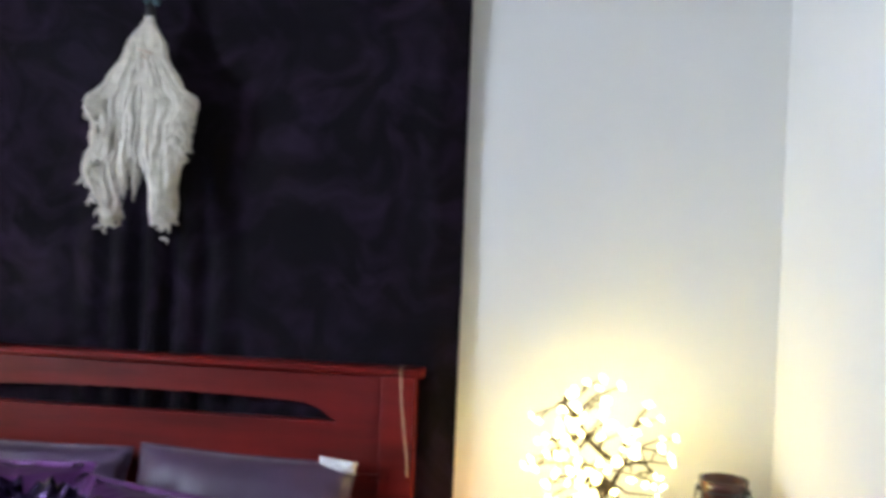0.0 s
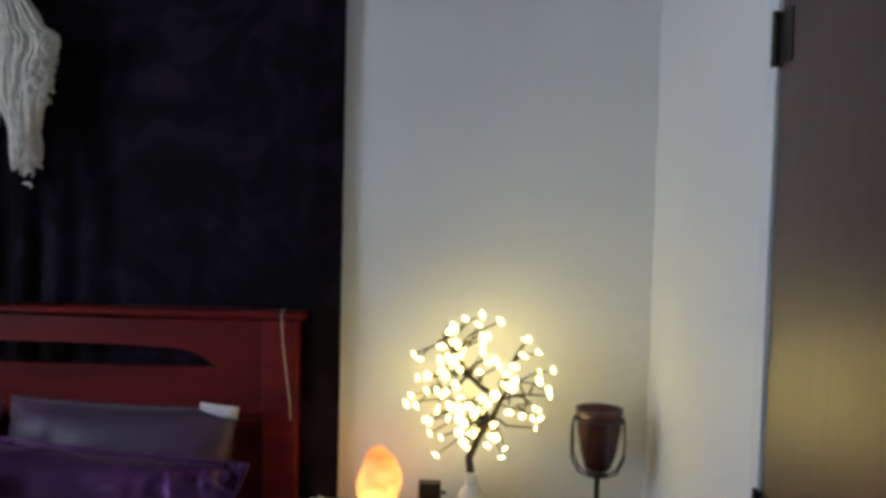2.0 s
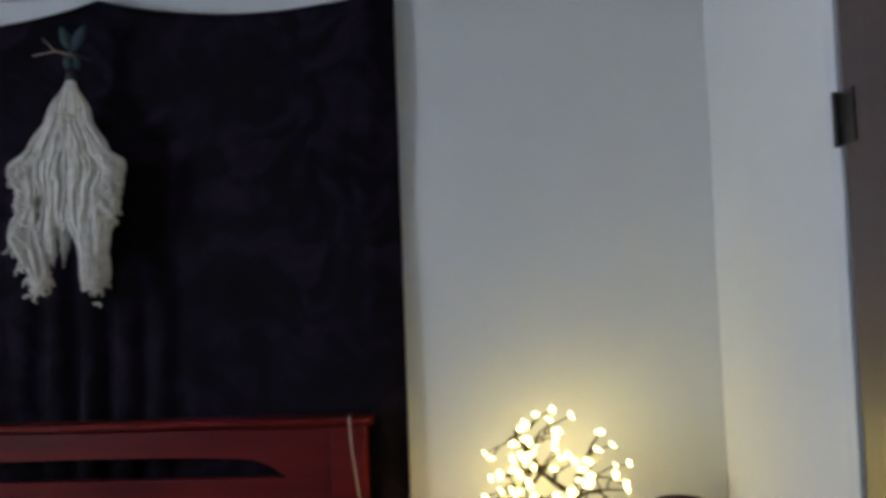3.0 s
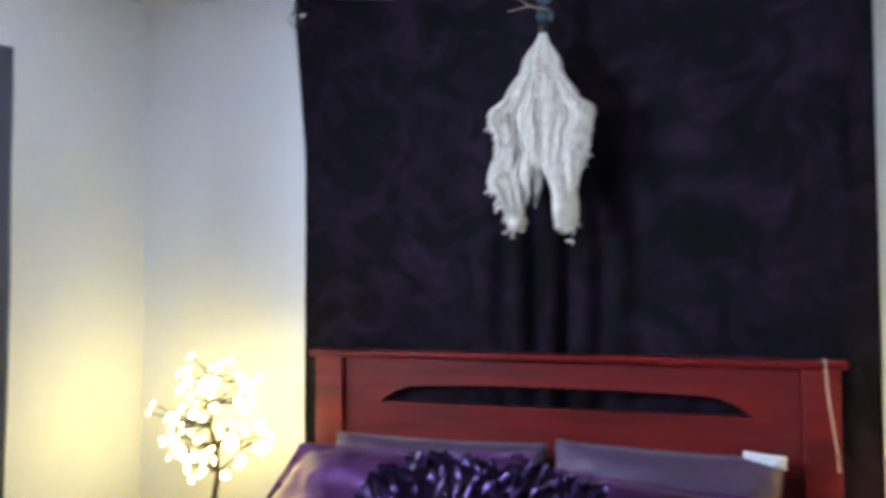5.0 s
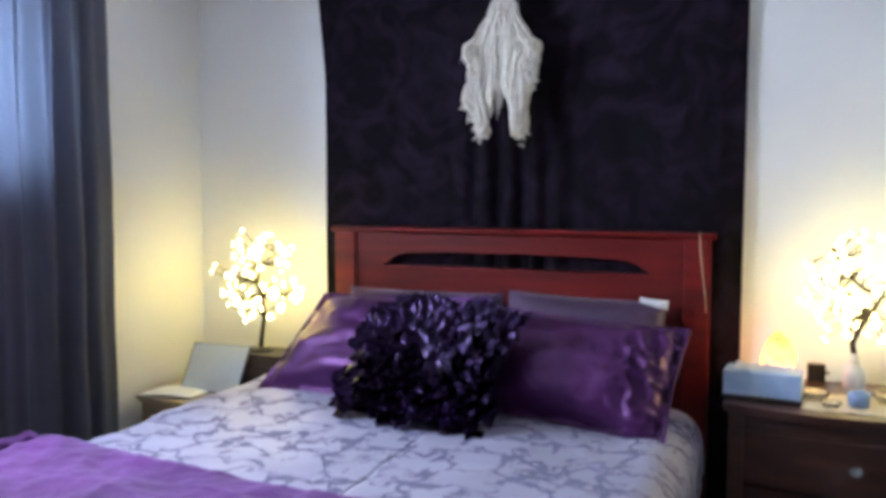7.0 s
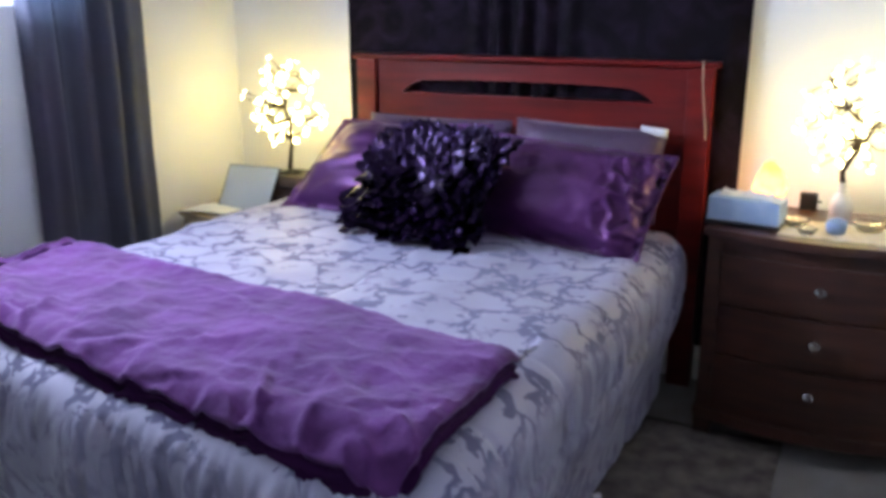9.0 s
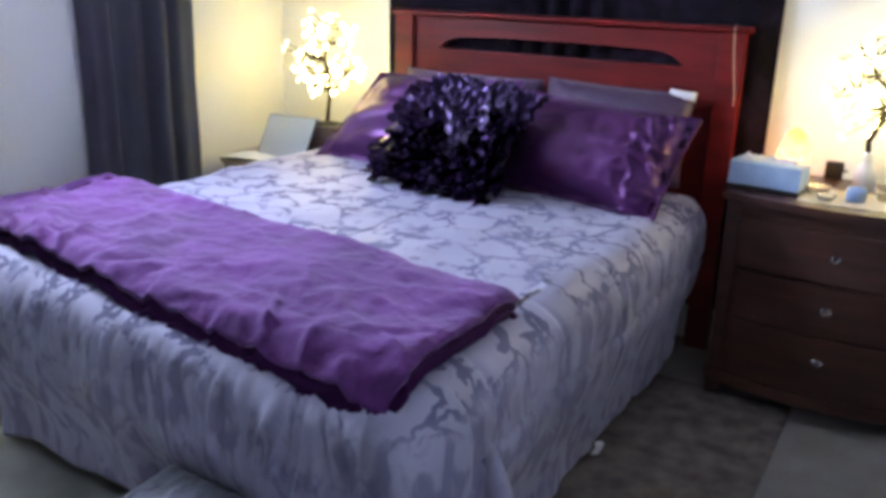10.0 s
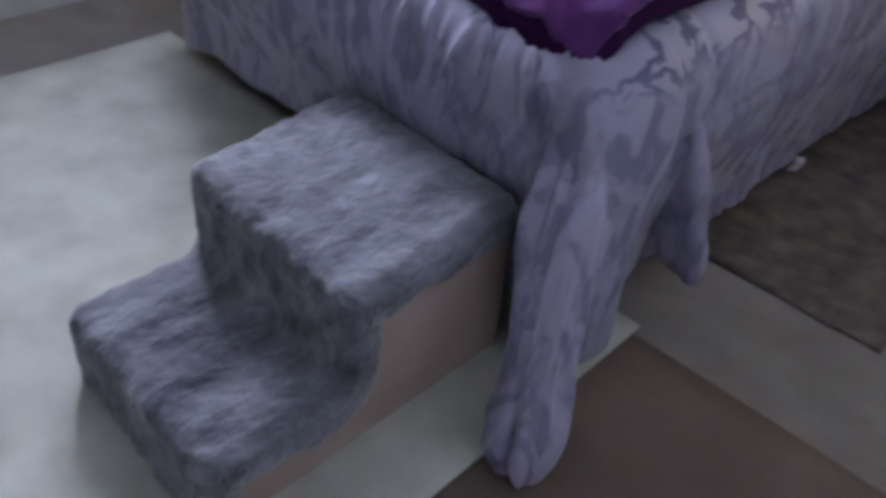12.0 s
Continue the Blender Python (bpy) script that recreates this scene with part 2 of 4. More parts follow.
CLEAR = glass("window_glass")
BROWNGLASS = mat("brown_candle_glass", (0.065, 0.022, 0.018), 0.25, second=(0.045, 0.015, 0.013), scale=15)
CERAMIC = mat("white_ceramic", (0.72, 0.72, 0.72), 0.25, scale=14)
BLUECUP = mat("pale_blue_glaze", (0.28, 0.40, 0.62), 0.3, scale=14)
STEEL = mat("brushed_steel", (0.6, 0.6, 0.62), 0.3, metal=1.0, scale=40)
TEAL = mat("dark_teal_felt", (0.022, 0.045, 0.055), 0.8, scale=20)
CORD = mat("beige_cord", (0.55, 0.42, 0.30), 0.8, scale=60)
LACE = mat("lace_doily", (0.55, 0.50, 0.42), 0.9, second=(0.40, 0.35, 0.28), scale=60, bump=0.001, bump_scale=200)

# ---- mesh helpers ----
def obj(name, bm, material, smooth=False):
    me = bpy.data.meshes.new(name)
    bmesh.ops.recalc_face_normals(bm, faces=bm.faces)
    bm.to_mesh(me)
    bm.free()
    me.materials.append(material)
    if smooth:
        for p in me.polygons:
            p.use_smooth = True
    return new(name, me)


def part(name, bm, material, parent, label="", smooth=False):
    ob = obj(name, bm, material, smooth)
    ob.parent = parent
    if label:
        ob["label"] = label
    return ob


def thing(name, place, label, category, group="", kind=""):
    e = new(name)
    e.empty_display_size = 0.05
    e.location = place
    e.rotation_mode = "XYZ"
    bpy.context.view_layer.update()
    return tagged(e, label, category, group, kind)


def box(x0, y0, z0, x1, y1, z1, bevel=0.0, seg=2, bm=None):
    bm = bm or bmesh.new()
    m = Matrix.Translation(((x0 + x1) / 2, (y0 + y1) / 2, (z0 + z1) / 2)) @ Matrix.Diagonal((abs(x1 - x0), abs(y1 - y0), abs(z1 - z0), 1))
    r = bmesh.ops.create_cube(bm, size=1, matrix=m)
    if bevel:
        es = list({e for v in r["verts"] for e in v.link_edges})
        bmesh.ops.bevel(bm, geom=es, offset=bevel, segments=seg, affect="EDGES", profile=0.6)
    return bm


def prism(points, axis, a, b, bevel=0.0, bm=None):
    """A closed outline in the two other axes, drawn out along axis from a to b."""
    bm = bm or bmesh.new()
    def at(p, v):
        q = list(p)
        q.insert("xyz".index(axis), v)
        return q
    lo = [bm.verts.new(at(p, a)) for p in points]
    hi = [bm.verts.new(at(p, b)) for p in points]
    n = len(points)
    faces = [bm.faces.new(lo), bm.faces.new(list(reversed(hi)))]
    for i in range(n):
        faces.append(bm.faces.new((lo[i], lo[(i + 1) % n], hi[(i + 1) % n], hi[i])))
    if bevel:
        es = [e for f in faces[:2] for e in f.edges]
        bmesh.ops.bevel(bm, geom=es, offset=bevel, segments=2, affect="EDGES")
    return bm


def lathe(profile, n=28, centre=(0, 0, 0), bm=None):
    bm = bm or bmesh.new()
    rings = []
    for r, z in profile:
        rings.append([bm.verts.new((centre[0] + max(r, 1e-4) * math.cos(6.28318 * i / n), centre[1] + max(r, 1e-4) * math.sin(6.28318 * i / n), centre[2] + z)) for i in range(n)])
    for a, b in zip(rings, rings[1:]):
        for i in range(n):
            bm.faces.new((a[i], a[(i + 1) % n], b[(i + 1) % n], b[i]))
    bm.faces.new(rings[0])
    bm.faces.new(rings[-1])
    return bm


def tube(points, radii, n=7, bm=None):
    """A tapered tube along a line of points."""
    bm = bm or bmesh.new()
    pts = [Vector(p) for p in points]
    rings = []
    for i, p in enumerate(pts):
        d = (pts[min(i + 1, len(pts) - 1)] - pts[max(i - 1, 0)]).normalized()
        u = d.orthogonal().normalized()
        if rings and abs(d.dot(last)) < 0.98:
            u = (last - d * d.dot(last)).normalized()
        last = u
        w = d.cross(u)
        r = radii[i] if hasattr(radii, "__len__") else radii
        rings.append([bm.verts.new(p + (u * math.cos(6.28318 * k / n) + w * math.sin(6.28318 * k / n)) * r) for k in range(n)])
    for a, b in zip(rings, rings[1:]):
        for k in range(n):
            bm.faces.new((a[k], a[(k + 1) % n], b[(k + 1) % n], b[k]))
    bm.faces.new(rings[0])
    bm.faces.new(rings[-1])
    return bm


def sheet(nu, nv, f, bm=None, closed=False):
    """A grid whose point (u, v), both 0 to 1, lies at f(u, v)."""
    bm = bm or bmesh.new()
    vs = [[bm.verts.new(f(i / nu, j / nv)) for j in range(nv + 1)] for i in range(nu + 1)]
    for i in range(nu):
        for j in range(nv):
            bm.faces.new((vs[i][j], vs[i + 1][j], vs[i + 1][j + 1], vs[i][j + 1]))
    return bm


def thick(ob, t, offset=-1.0):
    s = ob.modifiers.new("thickness", "SOLIDIFY")
    s.thickness, s.offset = t, offset
    return ob


def nz(x, y, z=0.0, s=1.0):
    return noise.noise((x * s, y * s, z * s))


def smooth01(a, b, x):
    t = min(1, max(0, (x - a) / (b - a)))
    return t * t * (3 - 2 * t)


# ---- room ----
def structure(name, bm, material, label):
    return tagged(obj(name, bm, material), label, name.split("_")[0], kind="structure")


structure("floor", box(LEFT - 0.15, BACK - 0.15, -0.1, RIGHT + 0.15, 0.15, 0.0), CARPET, "grey beige cut pile carpet floor")
structure("ceiling", box(LEFT - 0.15, BACK - 0.15, CEIL, RIGHT + 0.15, 0.15, CEIL + 0.12), CEILING, "white painted plaster ceiling")
structure("wall_north", box(LEFT, 0.0, 0.0, RIGHT, 0.15, CEIL), WALL, "off-white painted wall behind the bed")
structure("wall_south", box(LEFT, BACK - 0.15, 0.0, RIGHT, BACK, CEIL), WALL, "off-white painted plain wall")
bm = box(LEFT - 0.15, WIN_Y1, 0, LEFT, 0.15, CEIL)
box(LEFT - 0.15, BACK - 0.15, 0, LEFT, WIN_Y0, CEIL, bm=bm)
box(LEFT - 0.15, WIN_Y0, 0, LEFT, WIN_Y1, WIN_Z0, bm=bm)
box(LEFT - 0.15, WIN_Y0, WIN_Z1, LEFT, WIN_Y1, CEIL, bm=bm)
structure("wall_west", bm, WALL, "off-white painted wall with a high window")
DOOR_Y0, DOOR_Y1, DOOR_Z = -1.737, -0.924, 2.08
bm = box(RIGHT, DOOR_Y1 + 0.018, 0, RIGHT + 0.15, 0.15, CEIL)
box(RIGHT, BACK - 0.15, 0, RIGHT + 0.15, DOOR_Y0 - 0.018, CEIL, bm=bm)
box(RIGHT, DOOR_Y0 - 0.018, DOOR_Z + 0.018, RIGHT + 0.15, DOOR_Y1 + 0.018, CEIL, bm=bm)
structure("wall_east", bm, WALL, "off-white painted wall with a wooden door")

door = thing("door_1", (RIGHT, DOOR_Y1, 0), "dark brown veneered flush door, closed, in the white wall", "door", kind="structure")
def at_place(bm, ob):
    """Moves a mesh drawn in the room into its thing's own place."""
    bmesh.ops.translate(bm, verts=bm.verts, vec=-ob.matrix_world.translation)
    return bm
part("door_leaf", at_place(box(RIGHT - 0.006, DOOR_Y0 + 0.003, 0.012, RIGHT + 0.034, DOOR_Y1 - 0.003, DOOR_Z - 0.003, 0.002), door), DOORWOOD, door)
bm = box(RIGHT + 0.0, DOOR_Y1, 0.0, RIGHT + 0.15, DOOR_Y1 + 0.0175, DOOR_Z + 0.0175)
box(RIGHT + 0.0, DOOR_Y0 - 0.0175, 0.0, RIGHT + 0.15, DOOR_Y0, DOOR_Z + 0.0175, bm=bm)
box(RIGHT + 0.0, DOOR_Y0, DOOR_Z, RIGHT + 0.15, DOOR_Y1, DOOR_Z + 0.0175, bm=bm)
box(RIGHT + 0.06, DOOR_Y0, 0.0, RIGHT + 0.15, DOOR_Y1, DOOR_Z, bm=bm)
part("jamb", at_place(bm, door), TRIM, door, "white painted door jamb")
bm = box(RIGHT - 0.012, DOOR_Y1 + 0.004, 0, RIGHT - 0.0005, DOOR_Y1 + 0.052, DOOR_Z + 0.05, 0.003)
box(RIGHT - 0.012, DOOR_Y0 - 0.052, 0, RIGHT - 0.0005, DOOR_Y0 - 0.004, DOOR_Z + 0.05, 0.003, bm=bm)
box(RIGHT - 0.012, DOOR_Y0 - 0.004, DOOR_Z + 0.004, RIGHT - 0.0005, DOOR_Y1 + 0.004, DOOR_Z + 0.05, 0.003, bm=bm)
part("casing", at_place(bm, door), TRIM, door, "white painted door casing")
for hz in (1.828, 1.02, 0.20):
    bm = box(RIGHT - 0.0085, DOOR_Y1 - 0.052, hz, RIGHT - 0.0062, DOOR_Y1 + 0.001, hz + 0.088, 0.001)
    hin = part("hinge", at_place(bm, door), BRONZE, door, "dark bronze butt hinge")
    bm = tube([(RIGHT - 0.014, DOOR_Y1 + 0.006, hz - 0.002), (RIGHT - 0.014, DOOR_Y1 + 0.006, hz + 0.090)], 0.0065, 12)
    part("knuckle", at_place(bm, door), BRONZE, hin)

win = thing("window_1", (LEFT, ymid, WIN_Z0), "white framed high slider window with bright overcast sky", "window", kind="structure")
def frame_bars(x0, x1, ya, yb, za, zb, w):
    bm = box(x0, ya, za, x1, yb, za + w, 0.003)
    box(x0, ya, zb - w, x1, yb, zb, 0.003, bm=bm)
    box(x0, ya, za + w, x1, ya + w, zb - w, 0.003, bm=bm)
    box(x0, yb - w, za + w, x1, yb, zb - w, 0.003, bm=bm)
    return bm
part("window_frame", at_place(frame_bars(LEFT - 0.10, LEFT - 0.05, WIN_Y0, WIN_Y1, WIN_Z0, WIN_Z1, 0.045), win), TRIM, win)
part("mullion", at_place(box(LEFT - 0.095, ymid - 0.025, WIN_Z0 + 0.045, LEFT - 0.055, ymid + 0.025, WIN_Z1 - 0.045, 0.003), win), TRIM, win)
part("window_sill", at_place(box(LEFT - 0.05, WIN_Y0, WIN_Z0, LEFT + 0.02, WIN_Y1, WIN_Z0 + 0.018, 0.004), win), TRIM, win)
for ya, yb in ((WIN_Y0 + 0.045, ymid - 0.025), (ymid + 0.025, WIN_Y1 - 0.045)):
    p = part("pane", at_place(box(LEFT - 0.078, ya, WIN_Z0 + 0.045, LEFT - 0.074, yb, WIN_Z1 - 0.045), win), CLEAR, win)
    p.visible_shadow = False

def skirting(name, x0, y0, x1, y1):
    structure(name, box(x0, y0, 0.0, x1, y1, 0.085, 0.004), TRIM, "white painted baseboard along the wall")
skirting("baseboard_north", LEFT, -0.014, RIGHT, -0.0005)
skirting("baseboard_west", LEFT + 0.0005, BACK, LEFT + 0.0145, -0.0145)
skirting("baseboard_east", RIGHT - 0.0145, DOOR_Y1 + 0.055, RIGHT - 0.0005, -0.0145)

# ---- floor coverings ----
def wavy_mat(x0, y0, x1, y1, z, amp, n=40):
    return sheet(n, n, lambda u, v: (x0 + (x1 - x0) * u + 0.004 * nz(v * 5, 3), y0 + (y1 - y0) * v + 0.004 * nz(u * 5, 8), z + amp * nz(u * 5, v * 5, 2)))
m0 = obj("area_rug", wavy_mat(0.40, -5.2, 1.69, -2.045, 0.005, 0.0008), BROWNRUG, True)
tagged(thick(m0, 0.005), "flat brown area rug beside the cream mat", "rug")
m1 = obj("floor_mat", wavy_mat(-1.08, -4.6, 0.757, -2.030, 0.014, 0.0015), MAT_CREAM, True)
tagged(thick(m1, 0.008), "pale cream smooth floor mat under the foot of the bed", "mat")
m2 = obj("bedside_rug", wavy_mat(0.62, -1.675, 1.155, -0.45, 0.012, 0.002), RUG, True)
tagged(thick(m2, 0.011), "dark brown scroll patterned bedside rug on carpet", "rug")

# ---- wall hanging ----
def tapestry_point(u, v):
    x = -0.880 + 1.748 * u
    top = 2.475 - 0.065 * abs(math.sin(math.pi * 2 * u * 0.97)) ** 0.8
    z = top - (top - 0.16) * v
    pinch = smooth01(0.0, 0.3, v)
    x += 0.045 * pinch * (1 - u)
    centre = math.exp(-((x - 0.0) / 0.22) ** 2)
    folds = 0.020 * centre * math.sin(x * 62 + 0.8 * math.sin(z * 3)) * smooth01(0.1, 0.45, v)
    edge = 0.012 * math.sin(x * 38) * smooth01(0.62, 0.85, x)
    y = -0.034 + folds + edge * 0.7 + 0.010 * nz(x * 2.2, z * 2.0, 5) + 0.004 * nz(x * 9, z * 7, 1)
    return (x, min(y, -0.004), z)
tap = obj("wall_tapestry", sheet(150, 110, tapestry_point), PLUSH, True)
tagged(thick(tap, 0.003, 1.0), "dark aubergine plush blanket hung on the wall", "tapestry")

for name, pts in (("side_hem", [tapestry_point(0.0, j / 60) for j in range(61)]), ("side_hem", [tapestry_point(1.0, j / 60) for j in range(61)]),
                  ("top_hem", [tapestry_point(i / 60, 0.0) for i in range(61)])):
    part(name, tube([(x, y - 0.002, z) for x, y, z in pts], 0.0045, 6), PLUSH, tap, smooth=True)

clip = thing("corner_clip", (-0.870, -0.036, 2.41), "black lace bow and silver clip on the tapestry corner", "clip")
bm = bmesh.new()
for k in range(7):
    a = 0.6 + k * 0.8
    c = Vector((0.010 * math.cos(k), -0.012, -0.012 * k + 0.02))
    pts = [c + Vector((0.026 * math.cos(t) * math.cos(a), -0.008 * math.sin(2 * t + k), 0.022 * math.sin(t) + 0.006 * math.cos(a))) for t in [i * 0.52 for i in range(13)]]
    tube(pts, 0.0016, 5, bm)
part("lace_bow", bm, BLACKM, clip, "black lace bow", True)
part("clip_body", box(0.010, -0.018, -0.024, 0.030, -0.008, -0.012, 0.002), STEEL, clip, "silver clip")

# cream yarn hanging
hang = thing("yarn_hanging", (-0.012, -0.13, 2.226), "cream frayed yarn wall hanging on the dark tapestry", "hanging")
rnd = random.Random(5)
EAST = ((0, 0.008), (0.10, 0.052), (0.20, 0.100), (0.235, 0.146), (0.27, 0.148), (0.305, 0.128), (0.345, 0.140), (0.375, 0.122), (0.43, 0.108), (0.48, 0.092), (0.53, 0.100), (0.58, 0.098))
WEST = ((0, 0.008), (0.10, 0.054), (0.20, 0.104), (0.235, 0.150), (0.27, 0.152), (0.31, 0.130), (0.36, 0.128), (0.40, 0.144), (0.435, 0.156), (0.47, 0.138), (0.53, 0.114), (0.58, 0.106))
def half_width(s, side):
    """Half width of the hanging at s metres below its top, on one side."""
    line = EAST if side > 0 else WEST
    for (a, p), (b, q) in zip(line, line[1:]):
        if s <= b:
            return p + (q - p) * smooth01(a, b, s)
    return line[-1][1]
def strand_x(s, a):
    """Where strand a, -1 to 1, hangs at s; below the shoulders the strands gather into two legs and a short middle tuft."""
    x = a * half_width(s, a)
    k = smooth01(0.36, 0.50, s)
    if a < -0.42:
        return x * (1 - k) + k * (-0.050 + (a + 0.42) / 0.58 * (half_width(s, -1) - 0.050))
    if a < 0.06:
        return x * (1 - k) + k * (-0.030 + (a + 0.18) * 0.09)
    return x * (1 - k) + k * (0.040 + (a - 0.06) / 0.94 * (half_width(s, 1) - 0.040))
bm = bmesh.new()
for k in range(190):
    side = rnd.uniform(-1, 1)
    rope = k % 3 == 0
    if abs(side) > 0.94:
        full = rnd.choice((0.27, 0.36, 0.46))
    elif -0.42 < side < 0.06:
        full = rnd.uniform(0.40, 0.515)
    elif side < -0.60 or side > 0.5:
        full = rnd.uniform(0.46, 0.575)
    else:
        full = rnd.uniform(0.53, 0.582)
    ph, depth = rnd.uniform(0, 6.28), rnd.uniform(-0.016, 0.012)
    pts, rad = [], []
    n = 26
    for i in range(n + 1):
        s = full * i / n
        x = strand_x(s, side) + (0.0025 * math.sin(s * 50 + ph) + 0.007 * nz(s * 14, ph * 3, side * 5)) * min(1, s * 6)
        pts.append((x, depth * (0.2 + min(1, s * 5)) - 0.020 * math.cos(side * 1.5) * min(1, s * 5) + 0.005 * math.cos(s * 30 + ph), -s))
        pts[-1] = (pts[-1][0], pts[-1][1] - 0.032 * max(0, -side) * min(1, s * 4), -s)
        tip = 1 - 0.5 * smooth01(0.9, 1, i / n)
        rad.append((0.0026 + (0.0058 if rope else 0.0026) * min(1, s * 4) * (1 + 0.35 * nz(s * 40, ph * 5, 1))) * tip)
    tube(pts, rad, 7, bm)
tagged(part("yarn_fringe", bm, YARN, hang, smooth=True), kind="stuff")
bm = bmesh.new()
PUFFS = ((1, 0.25, 0.022), (1, 0.345, 0.020), (-1, 0.25, 0.022), (-1, 0.43, 0.022), (-1, 0.55, 0.016), (1, 0.55, 0.016), (1, 0.30, 0.012), (-1, 0.34, 0.012))
for k in range(520):
    side, s0, spread = PUFFS[k % len(PUFFS)]
    s0 += rnd.gauss(0, spread)
    x0 = side * half_width(s0, side) * rnd.uniform(0.66, 0.99)
    if s0 > 0.52:
        x0 = side * rnd.uniform(0.052, 0.098)
    a, l = rnd.uniform(-2.6, -0.5) if side > 0 else rnd.uniform(-2.64, -0.54), rnd.uniform(0.016, 0.034)
    d, y0 = Vector((math.cos(a), rnd.uniform(-0.5, 0.3), math.sin(a))), rnd.uniform(-0.042, 0.006) - (0.026 if side < 0 else 0)
    w = Vector((-d.z, 0, d.x)) * rnd.uniform(-0.010, 0.010)
    pts = [Vector((x0, y0, -s0)) + d * l * (0.8 if s0 > 0.5 else 1) * t + w * math.sin(t * 3.1) for t in (-0.3, 0, 0.35, 0.7, 1)]
    tube(pts, [0.001, 0.0034, 0.004, 0.003, 0.0008], 5, bm)
tagged(part("frayed_yarn", bm, YARN, hang, smooth=True), kind="stuff")
part("nail", tube([(0.0, -0.006, 0.075), (0.012, 0.131, 0.080)], 0.002, 6), STEEL, hang, "thin nail in the wall")
bm = bmesh.new()
for k in range(15):
    zz = -0.10 - 0.015 * k
    tube([(-0.018 + 0.012 * math.sin(k * 2.1), -0.030, zz), (0.012 + 0.012 * math.cos(k * 1.7), -0.034, zz - 0.012)], 0.0034, 6, bm)
part("knot_braid", bm, CORD, hang, "tan knotted middle braid", True)
bm = lathe([(0.006, -0.010), (0.014, 0.0), (0.013, 0.018), (0.008, 0.030)], 12)
part("top_binding", bm, BLACKM, hang, "black cord binding", True)
bm = bmesh.new()
for a, l in ((62, 0.085), (112, 0.080), (250, 0.05), (292, 0.055)):
    d = Vector((math.cos(radians(a)), 0, math.sin(radians(a))))
    w = Vector((-d.z, 0, d.x))
    c = Vector((0.005, -0.006, 0.075))
    ring = [c + d * l * t + w * 0.016 * math.sin(math.pi * t) for t in (0, 0.25, 0.5, 0.75, 1)] + [c + d * l * t - w * 0.016 * math.sin(math.pi * t) for t in (0.75, 0.5, 0.25)]
    prism([(p.x, p.z) for p in ring], "y", -0.010, -0.004, bm=bm)
part("felt_bow", bm, TEAL, hang, "dark teal felt bow", True)
bm = tube([(0.02, -0.008, 0.062), (-0.04, -0.010, 0.080), (-0.105, -0.008, 0.070)], [0.0025, 0.002, 0.0012], 6)
tube([(-0.04, -0.010, 0.080), (-0.075, -0.012, 0.115)], [0.002, 0.001], 6, bm)
part("twig", bm, PALEWOOD, hang, "thin bare twig", True)

# ---- bed ----
HB_Z, HB_F = 1.285, -0.095
bed = thing("bed", (0, 0, 0), "cherry red wooden bed frame with slotted headboard", "bed")
def hb_cap():
    prof = [(-0.118, HB_Z - 0.012), (-0.118, HB_Z - 0.004), (-0.112, HB_Z), (-0.040, HB_Z), (-0.038, HB_Z - 0.012), (-0.046, HB_Z - 0.022), (-0.108, HB_Z - 0.022)]
    return prism(prof, "x", -0.782, 0.782)
part("top_cap", hb_cap(), CHERRY, bed)
for sx in (-1, 1):
    part("post", box(sx * 0.765, HB_F - 0.008, 0.0, sx * 0.672, -0.045, HB_Z - 0.0225, 0.004), CHERRY, bed)
def slot_panel():
    """The upper board with a long slot that has sloping ends and a gently arched top."""
    z0, z1, ylo, yhi = 0.985, HB_Z - 0.0225, -0.086, -0.058
    out = [(-0.671, z0), (0.671, z0), (0.671, z1), (-0.671, z1)]
    n = 14
    top = [(-0.455 + 0.91 * i / n, 1.186 - 0.010 * abs(2 * i / n - 1) ** 3) for i in range(n + 1)]
    hole = [(-0.548, 1.126)] + [(-0.50, 1.160)] + top + [(0.50, 1.160)] + [(0.548, 1.126)]
    bm = bmesh.new()
    def loop(points, y):
        vs = [bm.verts.new((p[0], y, p[1])) for p in points]
        return vs, [bm.edges.new((vs[i], vs[(i + 1) % len(vs)])) for i in range(len(vs))]
    sides = []
    for y in (ylo, yhi):
        vo, eo = loop(out, y)
        vh, eh = loop(hole, y)
        bmesh.ops.triangle_fill(bm, use_beauty=True, edges=eo + eh)
        sides.append((vo, vh))
    for k in (0, 1):
        a, b = sides[0][k], sides[1][k]
        for i in range(len(a)):
            bm.faces.new((a[i], a[(i + 1) % len(a)], b[(i + 1) % len(b)], b[i]))
    return bm
part("slotted_panel", slot_panel(), CHERRY, bed, "red board with a long dark slot")
part("lower_panel", box(-0.671, -0.078, 0.36, 0.671, -0.060, 0.984, 0.002), CHERRY, bed)
part("panel_moulding", box(-0.671, -0.094, 0.972, 0.671, -0.079, 0.992, 0.004), CHERRY, bed)
for sx in (-1, 1):
    part("side_rail", box(sx * 0.645, -1.98, 0.20, sx * 0.620, -0.105, 0.36, 0.004), CHERRY, bed)
part("foot_rail", box(-0.619, -2.005, 0.20, 0.619, -1.98, 0.36, 0.004), CHERRY, bed)
for sx in (-1, 1):
    part("leg", box(sx * 0.60, -1.978, 0.0, sx * 0.54, -1.918, 0.199, 0.004), BLACKM, bed, "black bed leg")

mattress = obj("mattress", box(-0.755, -2.05, 0.365, 0.675, -0.115, 0.645, 0.05, 4), MATTRESS, True)
tagged(mattress, "thick mattress in a dark plum fitted sheet", "mattress")

